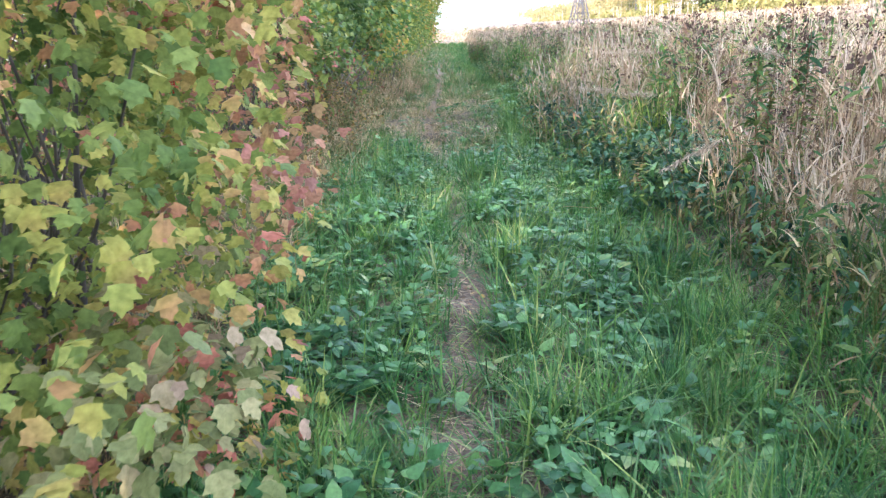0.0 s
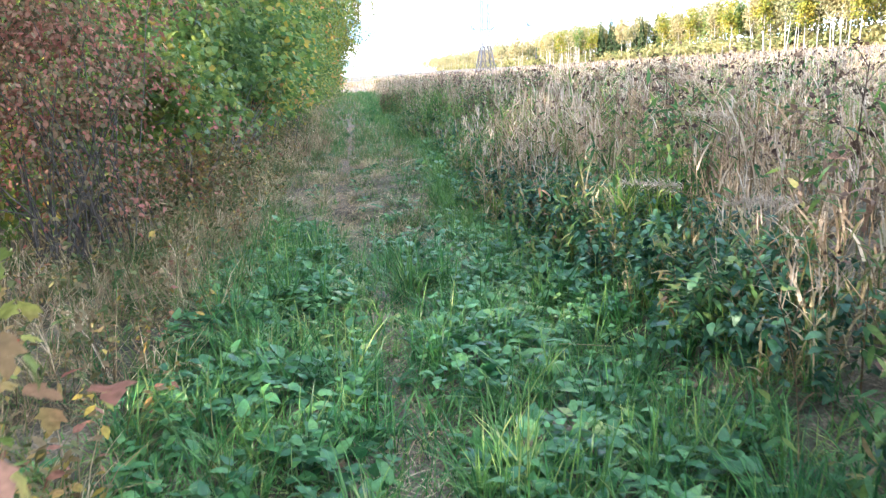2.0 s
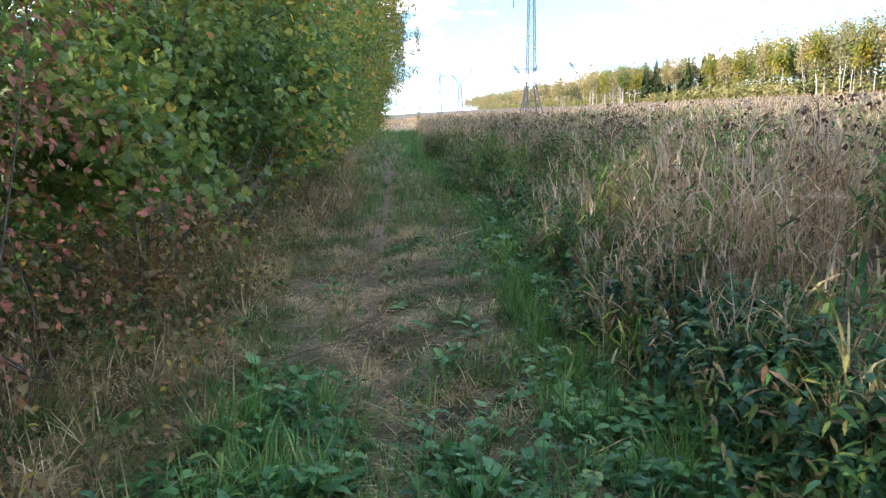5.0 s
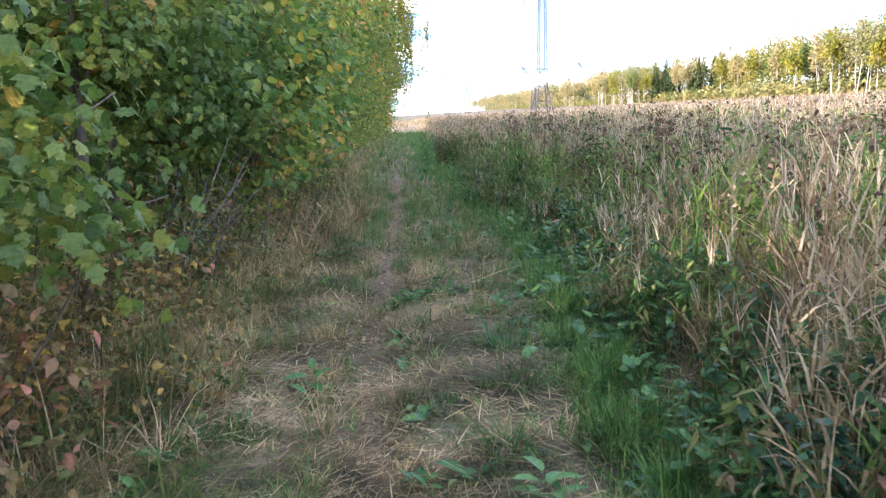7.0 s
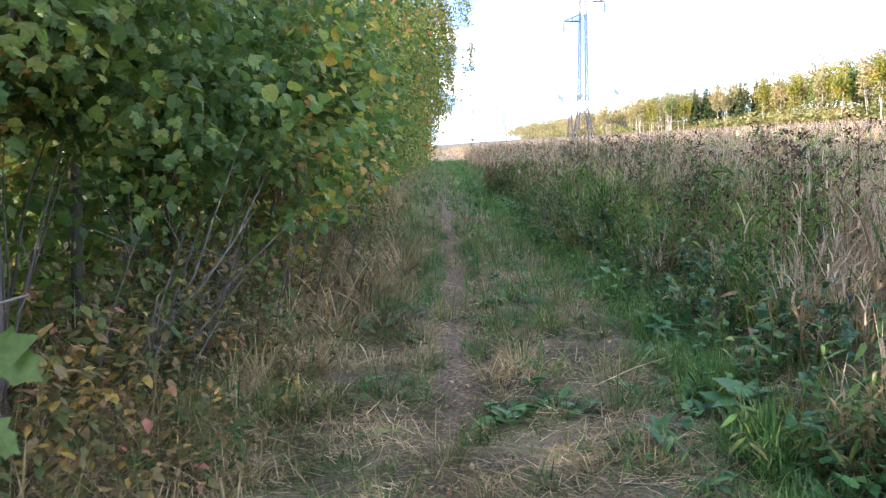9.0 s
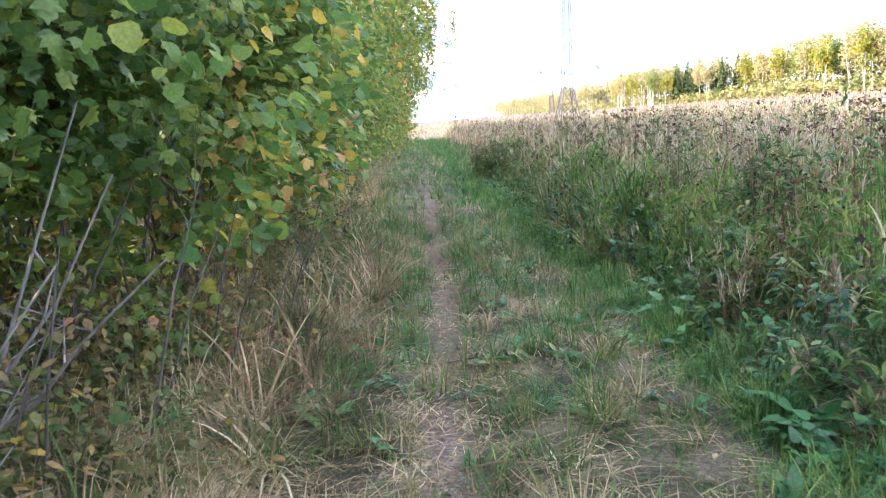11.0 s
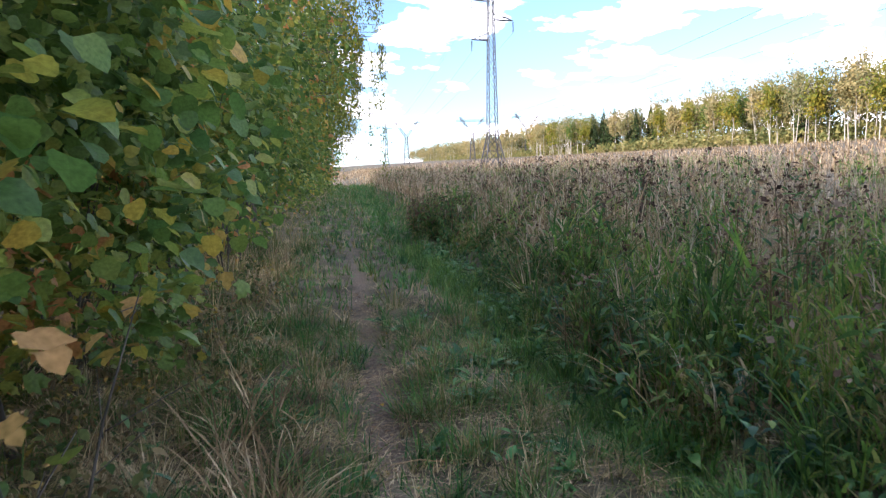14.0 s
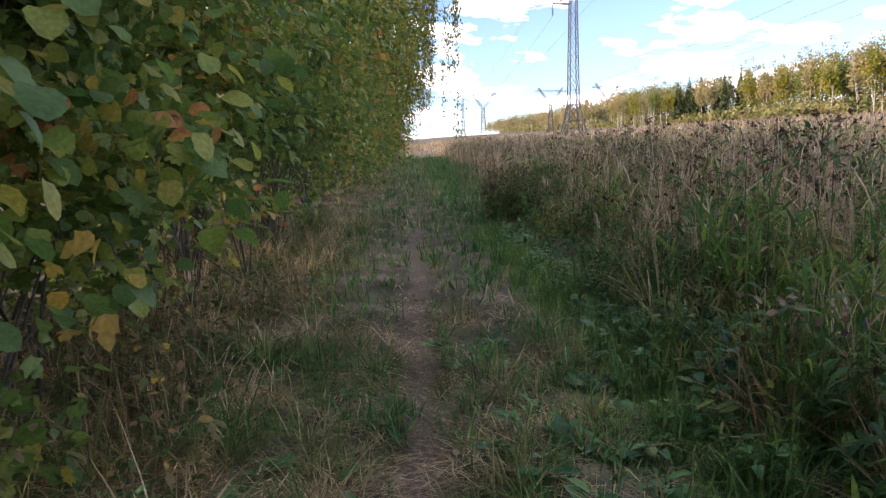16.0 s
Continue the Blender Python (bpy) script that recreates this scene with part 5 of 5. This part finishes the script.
weed_clump((1.75, 31.7), (0.7, 0.9, 1.1), 900, 1500)
weed_clump((1.9, 33.4), (0.6, 0.9, 0.9), 600, 1501)
weed_clump((2.4, 24.5), (0.6, 0.8, 1.0), 700, 1502)
weed_clump((2.9, 19.5), (0.7, 0.7, 1.2), 700, 1503)
weed_clump((2.7, 8.6), (0.6, 0.7, 1.5), 700, 1504)

for i in range(22):
    y = 16.2 + 0.24 * i
    grass_tuft((float(face_x(y)) + RW.uniform(-0.1, 0.35), y), 34, RW.uniform(0.52, 0.68), 1600 + i, DRY_GRASS, "pale withered reed grass drooping under the hedge")


def dead_branch(base, ends, r0, seed):
    """A bare grey branch that sticks out of the hedge, forked."""
    r = np.random.default_rng(seed)
    ob = new("dead_branch")
    ob.location = base
    tagged(ob, "bare pale grey dead branch sticking out of the hedge", "branch", "dead branches")
    for e in ends:
        e = np.array(e) - np.array(base)
        m1, m2 = e * 0.35 + r.normal(0, 0.06, 3), e * 0.7 + r.normal(0, 0.07, 3)
        limb = part("limb", tri_mesh("limb", *tube([(0, 0, 0), m1, m2, e], [r0, r0 * 0.75, r0 * 0.5, 0.004], 6), PALE_BARK, None, True), ob)
        for j in range(3):
            b = m1 + (m2 - m1) * r.uniform(0, 1)
            part("twig", tri_mesh("twig", *tube([b, b + r.normal(0, 0.12, 3), b + r.normal(0, 0.2, 3)], [0.006, 0.004, 0.002], 4), PALE_BARK), limb)
    return ob


gz = float(land(-2.5, 16.2))
dead_branch((-2.5, 16.2, gz - 0.02), [(-1.5, 15.9, gz + 1.3), (-1.7, 16.1, gz + 1.6), (-1.75, 15.5, gz + 1.05), (-1.35, 16.0, gz + 0.95)], 0.014, 1700)
gz = float(land(-2.4, 15.2))
dead_branch((-2.4, 15.2, gz - 0.02), [(-1.5, 15.4, gz + 1.1), (-1.7, 14.8, gz + 0.9), (-1.45, 15.0, gz + 0.75)], 0.011, 1701)
gz = float(land(-2.6, 12.0))
dead_branch((-2.6, 12.0, gz + 1.0), [(-1.35, 12.5, gz + 1.2), (-1.5, 12.2, gz + 1.75)], 0.010, 1702)

# ---------- pylons and wires ----------


def lattice_mast(so, base_w, top_w, z0, z1, n, w):
    """Four tapering legs with crossed bracing."""
    lev = z0 + (z1 - z0) * (1 - (1 - np.linspace(0, 1, n + 1)) ** 1.15)
    corner = lambda i, s: np.array(((-1, 1, 1, -1)[s] * (base_w + (top_w - base_w) * (lev[i] - z0) / (z1 - z0)) / 2, (-1, -1, 1, 1)[s] * (base_w + (top_w - base_w) * (lev[i] - z0) / (z1 - z0)) / 2, lev[i]))
    for i in range(n):
        for s in range(4):
            s2 = (s + 1) % 4
            so.add(*bar(corner(i, s), corner(i + 1, s), w))
            so.add(*bar(corner(i, s), corner(i + 1, s2), w * 0.6))
            so.add(*bar(corner(i, s2), corner(i + 1, s), w * 0.6))
            so.add(*bar(corner(i + 1, s), corner(i + 1, s2), w * 0.6))


def pylon(at, height, turn, label):
    x, y = at
    ob = thing("power_pylon", (x, y, float(land(x, y)) - 0.2), label, "pylon")
    ob.rotation_euler = (0, 0, turn)
    k = height / 24
    foot = Soup()
    lattice_mast(foot, 2.7 * k, 1.15 * k, 0, 4.3 * k, 2, 0.12 * k)
    part("base_frame", foot.mesh("base_frame", STEEL), ob)
    so = Soup()
    lattice_mast(so, 1.15 * k, 0.55 * k, 4.3 * k, 23.6 * k, 13, 0.08 * k)
    part("mast", so.mesh("mast", STEEL), ob)
    tips = []
    for side, z, ln in ((-1, 20.7, 2.5), (1, 18.4, 2.9), (-1, 15.9, 2.5)):
        arm = Soup()
        tip = np.array((side * ln * k, 0, z * k))
        for sy in (-0.35, 0.35):
            arm.add(*bar((side * 0.3 * k, sy * k, z * k), tip, 0.09 * k))
            arm.add(*bar((side * 0.3 * k, sy * k, (z + 0.9) * k), tip, 0.07 * k))
            for f in (0.25, 0.5, 0.75):
                a = np.array((side * 0.3 * k, sy * k, z * k)) * (1 - f) + tip * f
                b = np.array((side * 0.3 * k, sy * k, (z + 0.9) * k)) * (1 - f) + tip * f
                arm.add(*bar(a, b, 0.05 * k))
        a_ob = part("cross_arm", arm.mesh("cross_arm", STEEL), ob)
        ins = Soup()
        hang = tip - np.array((0, 0, 1.45 * k))
        ins.add(*tube([tip, hang], [0.03, 0.03], 4))
        for j in range(9):
            c = tip - np.array((0, 0, (0.22 + 0.13 * j) * k))
            ins.add(*tube([c, c - np.array((0, 0, 0.05))], [0.13 * k, 0.05 * k], 8))
        part("insulator_string", ins.mesh("insulator_string", GLASS_DISC), a_ob, "glass insulator string")
        tips.append(hang)
    m = Matrix.Translation(ob.location) @ Matrix.Rotation(turn, 4, "Z")
    return ob, [m @ Vector(t) for t in tips] + [m @ Vector((0, 0, 23.7 * k))]


def wire(a, b, sag, r):
    cu = bpy.data.curves.new("power_cable", "CURVE")
    cu.dimensions, cu.bevel_depth, cu.bevel_resolution = "3D", r, 1
    sp = cu.splines.new("POLY")
    sp.points.add(24)
    for i in range(25):
        f = i / 24
        p = a.lerp(b, f)
        sp.points[i].co = (p.x, p.y, p.z - 4 * sag * f * (1 - f), 1)
    cu.materials.append(CABLE)
    tagged(new("power_cable", cu), "thin metal power cable sagging between pylons", "cable", "power line")


PYLON_AT = (19.0, 107.0)
big, big_tips = pylon(PYLON_AT, 24.0, 0.12, "tall grey steel lattice pylon standing in the meadow")
small, small_tips = pylon((24.5, 380.0), 24.0, 0.12, "distant steel lattice pylon on the crest of the field")
for a, b in zip(big_tips, small_tips):
    wire(a, b, 5.0, 0.015)


def v_pylon(at, height):
    x, y = at
    ob = thing("v_shaped_pylon", (x, y, float(land(x, y)) - 0.3), "distant V-shaped steel pylon with a long cross-arm", "pylon", "far pylons")
    h = height
    legs = Soup()
    lattice_mast(legs, 3.2, 1.4, 0, h * 0.62, 8, 0.22)
    part("mast", legs.mesh("mast", STEEL), ob)
    tips = []
    for sx in (-1, 1):
        arm = Soup()
        for sy in (-0.5, 0.5):
            p = [np.array((sx * (0.6 + 7.2 * f), sy, h * (0.60 + 0.40 * f))) for f in np.linspace(0, 1, 7)]
            q = [np.array((sx * (0.0 + 6.9 * f), sy, h * (0.64 + 0.36 * f))) for f in np.linspace(0, 1, 7)]
            for i in range(6):
                arm.add(*bar(p[i], p[i + 1], 0.20))
                arm.add(*bar(q[i], q[i + 1], 0.20))
                arm.add(*bar(p[i], q[i + 1], 0.12))
        part("upper_leg", arm.mesh("upper_leg", STEEL), ob)
    beam = Soup()
    for zz2 in (0.90, 0.935):
        beam.add(*bar((-9.5, 0, h * zz2), (9.5, 0, h * zz2), 0.22))
    for i in range(19):
        beam.add(*bar((-9.5 + i, 0, h * 0.90), (-8.5 + i, 0, h * 0.935), 0.12))
    part("beam", beam.mesh("beam", STEEL), ob)
    return [Vector((x + d, y, float(land(x, y)) + h * 0.86)) for d in (-8.8, 0, 8.8)]


v_tips = [v_pylon(p, 26.0) for p in ((41.0, 450.0), (82.0, 460.0), (115.0, 455.0), (64.0, 38.0))]
for a, b in zip(v_tips[1], v_tips[3]):
    wire(a, b, 6.0, 0.03)

# ---------- forest on the far slope ----------


def forest_birch(seed, h, mat, label):
    r = np.random.default_rng(seed)
    ob = thing("birch_tree", (0, 0, 0), label, "tree", "forest edge")
    so = Soup()
    for s in range(r.integers(1, 3)):
        lean = r.normal(0, 0.05, 2)
        fr = np.linspace(0, 1, 6)
        ax = [np.array((s * 0.7 + lean[0] * h * f * (1 + s), lean[1] * h * f, h * 0.95 * f - 0.3)) for f in fr]
        so.add(*tube(ax, [0.13 * (1.1 - f) for f in fr], 5))
        for i in range(6):
            f = r.uniform(0.35, 0.9)
            b = np.array((s * 0.7 + lean[0] * h * f * (1 + s), lean[1] * h * f, h * 0.95 * f))
            a = r.uniform(0, 6.28)
            so.add(*tube([b, b + np.array((math.cos(a) * 1.2, math.sin(a) * 1.2, 1.9))], [0.09 * (1.2 - f), 0.03], 4))
    part("trunk", so.mesh("trunk", BIRCH_BARK), ob)
    pts, dirs = clump_points(56, (0, 0, h * 0.64), (h * 0.16, h * 0.16, h * 0.37), 0.2, 0.3, seed, -1)
    v, t = leafage(pts, dirs, 18, 0.7, LEAF_SPECK, 0.66, seed + 1, 0.5)
    part("crown", tri_mesh("crown", v, t, mat), ob)
    return ob


def forest_spruce(seed, h):
    r = np.random.default_rng(seed)
    ob = thing("spruce_tree", (0, 0, 0), "dark green spruce among yellow birches", "tree", "forest edge")
    part("trunk", tri_mesh("trunk", *tube([(0, 0, -0.3), (0, 0, h * 0.97)], [0.22, 0.02], 5), BARK), ob)
    n = 420
    f = r.uniform(0.08, 1, n) ** 0.8
    rad = (1 - f) * h * 0.115 + 0.1
    a = r.uniform(0, 6.283, n)
    p = np.stack([np.cos(a) * rad * 0.35, np.sin(a) * rad * 0.35, f * h], -1)
    v, t = scatter(LEAF_FAR, p, axes(a - math.pi / 2, r.normal(-0.35, 0.15, n), r.normal(0, 0.3, n)), np.stack([rad * 0.7, rad * 1.0, rad], -1) + 0.2)
    part("crown", tri_mesh("crown", v, t, SPRUCE_NEEDLE), ob)
    return ob


def place_forest():
    r = np.random.default_rng(77)
    kinds = [forest_birch(300 + i, 16.5 + i % 4, HAZED_LEAF, "slender birch with white trunk and yellow crown") for i in range(7)] + [forest_birch(320 + i, 15 + i, MAPLE if i % 2 else BIRCH_LEAF, "green-yellow aspen in the forest edge") for i in range(3)]
    spr = [forest_spruce(340 + i, 15 + 2 * i) for i in range(3)]
    used = set()
    spots = [(112 + row * 6.5 + 6 * math.sin(y * 0.03), y) for row in range(3) for y in np.arange(70, 460, 4.6)]
    for x, y in spots:
        x, y = x + r.uniform(-3, 3), y + r.uniform(-3.5, 3.5)
        k = 10 + int(r.integers(3)) if (280 < y < 335 and r.uniform() < 0.5) or r.uniform() < 0.03 else int(r.integers(10))
        src = (kinds + spr)[k]
        m = Matrix.Translation((x, y, float(land(x, y)))) @ Matrix.Rotation(r.uniform(0, 6.28), 4, "Z")
        if k not in used:
            used.add(k)
            src.matrix_basis = m
        else:
            copy_thing(src, m)
    x, y = r.uniform(109, 130, 7000), 50 + 900 * r.uniform(0, 1, 7000) ** 1.4
    pts = np.stack([x, y, land(x, y) + r.uniform(0.1, 1, 7000) * (3.0 + 9 * smooth(116, 123, x))], -1)
    v, t = leafage(pts, r.normal(size=(7000, 3)), 12, 1.2, LEAF_SPECK, 1.15, 5, 0.3)
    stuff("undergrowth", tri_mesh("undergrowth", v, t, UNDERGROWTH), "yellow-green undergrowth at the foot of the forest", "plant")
    fx, fy = r.uniform(106, 134, 230), 462 + 640 * r.uniform(0, 1, 230)
    trunks = Soup()
    for x, y in zip(fx, fy):
        z = float(land(x, y))
        trunks.add(*tube([(x, y, z - 0.3), (x + r.normal(0, 0.5), y, z + r.uniform(12, 16))], [0.17, 0.05], 4))
    stuff("far_birch_trunks", trunks.mesh("far_birch_trunks", BIRCH_BARK), "pale birch trunks of the distant forest", "tree")
    k = np.repeat(np.arange(230), 40)
    d = r.normal(size=(len(k), 3)) * np.array((1.6, 1.6, 3.2))
    pts = np.stack([fx[k], fy[k], land(fx[k], fy[k]) + 10.5], -1) + d
    v, t = leafage(pts, d, 4, 0.8, LEAF_SPECK, 1.3, 6, 0.4)
    stuff("far_birch_crowns", tri_mesh("far_birch_crowns", v, t, HAZED_LEAF), "yellowing crowns of the distant birch forest", "tree")


place_forest()

# ---------- near leaves, each a part of its bush ----------


def single_leaves(owner, n, centre, radii, template, size, mat, seed, region, variants=4, droop=0.55, inner=0.9, overhang=False):
    """Separate leaves on the side of a bush that faces the trail; alike leaves share a mesh."""
    r = np.random.default_rng(seed)
    meshes = []
    for i in range(variants):
        tv, tt = template
        tv = tv.copy()
        tv[:, 2] += 0.10 * np.sin(tv[:, 0] * (4 + i) + i) * tv[:, 1]
        tv[:, 0] *= 0.92 + 0.07 * i
        meshes.append(tri_mesh("leaf", tv, tt, mat))
    done = 0
    inv = Matrix.Translation(-owner.location)
    while done < n:
        d = r.normal(size=3)
        d /= np.linalg.norm(d)
        p = np.array(centre) + d * np.array(radii) * r.uniform(inner, 1.08)
        if not region(p) or not (overhang or keep_off_path(p[None])[0]):
            continue
        for k in range(int(r.integers(2, 5))):
            q = p + r.normal(0, 0.07, 3)
            if not (overhang or keep_off_path(q[None])[0]):
                continue
            az = math.atan2(d[1], d[0]) - math.pi / 2 + r.normal(0, 0.8)
            rot = axes(np.array([az]), np.array([r.normal(-droop, 0.4)]), np.array([r.normal(0, 0.45)]))[0]
            m = Matrix.Translation(q) @ Matrix(rot.tolist()).to_4x4() @ Matrix.Scale(size * r.uniform(0.6, 1.2), 4)
            ob = new("leaf", meshes[int(r.integers(variants))])
            ob.parent = owner
            ob.matrix_basis = inv @ m
            done += 1


def bushes(name):
    return sorted((o for o in scene.objects if o.name.split(".")[0] == name and o.parent is None), key=lambda o: o.location.y)


hz = bushes("hazel_bush")
for owner, n, seed in ((hz[0], 200, 61), (hz[1], 290, 62), (hz[2], 200, 63)):
    o = owner.location
    single_leaves(owner, n, (o.x, o.y, o.z + 2.05), (1.75, 1.6, 1.7), LEAF_HAZEL, 0.125, HAZEL_SINGLE, seed, lambda p: p[0] > -1.7 and land(p[0], p[1]) + 0.7 < p[2] < land(p[0], p[1]) + 3.4)
for cx, cy, cz, k in ((-1.05, 17.8, 2.31, 8), (-1.36, 17.6, 2.46, 6), (-1.15, 19.3, 2.0, 3), (-1.0, 21.0, 2.25, 4)):
    single_leaves(hz[0], k, (cx, cy, cz), (0.07, 0.07, 0.07), LEAF_LOBED, 0.09, ORANGE_LEAF, int(cy * 10), lambda p: True)
vb = bushes("viburnum_bush")
for owner, n, seed in ((vb[1], 120, 71), (vb[0], 160, 72)):
    o = owner.location
    single_leaves(owner, n, (o.x, o.y, o.z + 1.4), (1.25, 1.6, 1.75), LEAF_LOBED, 0.062, VIBURNUM_SINGLE, seed, lambda p: p[0] > -1.9 and p[1] > 0.8 and land(p[0], p[1]) + 0.2 < p[2] < land(p[0], p[1]) + 2.4)

single_leaves(vb[1], 140, (-0.85, 3.3, 1.3), (0.26, 0.35, 0.48), LEAF_LOBED, 0.062, VIBURNUM_RED, 73, lambda p: True)
single_leaves(vb[1], 240, (-0.95, 3.0, 1.7), (0.40, 0.7, 0.7), LEAF_LOBED, 0.062, VIBURNUM_SINGLE, 74, lambda p: True)

single_leaves(vb[1], 230, (-0.68, 1.75, 0.78), (0.36, 0.55, 0.30), LEAF_LOBED, 0.066, VIBURNUM_PALE, 75, lambda p: True, inner=0.3, overhang=True)
single_leaves(vb[1], 60, (-0.66, 2.85, 1.33), (0.16, 0.22, 0.30), LEAF_LOBED, 0.064, VIBURNUM_RED, 76, lambda p: True, inner=0.3, overhang=True)
single_leaves(vb[1], 90, (-0.72, 2.8, 1.78), (0.20, 0.3, 0.28), LEAF_LOBED, 0.064, VIBURNUM_SINGLE, 77, lambda p: True, inner=0.3, overhang=True)


def berries(owner, n, seed):
    """Hanging clusters of red berries."""
    r = np.random.default_rng(seed)
    bm = bmesh.new()
    bmesh.ops.create_icosphere(bm, subdivisions=1, radius=1)
    bv = np.array([v.co for v in bm.verts])
    bt = np.array([[v.index for v in f.verts] for f in bm.faces])
    bm.free()
    for i in range(n):
        y = r.uniform(1.2, 3.9)
        p = np.array((-0.72 - abs(r.normal(0, 0.25)), y, float(land(-0.8, y)) + r.uniform(0.5, 2.0)))
        m = 12
        q = r.normal(0, 0.016, (m, 3))
        v, t = scatter((bv, bt), q, np.repeat(np.eye(3)[None], m, 0), r.uniform(0.0038, 0.0052, m))
        ob = part("berry_cluster", tri_mesh("berry_cluster", v, t, BERRY, None, True), owner, "cluster of glossy red berries")
        ob.location = Vector(p) - owner.location


berries(vb[1], 16, 81)
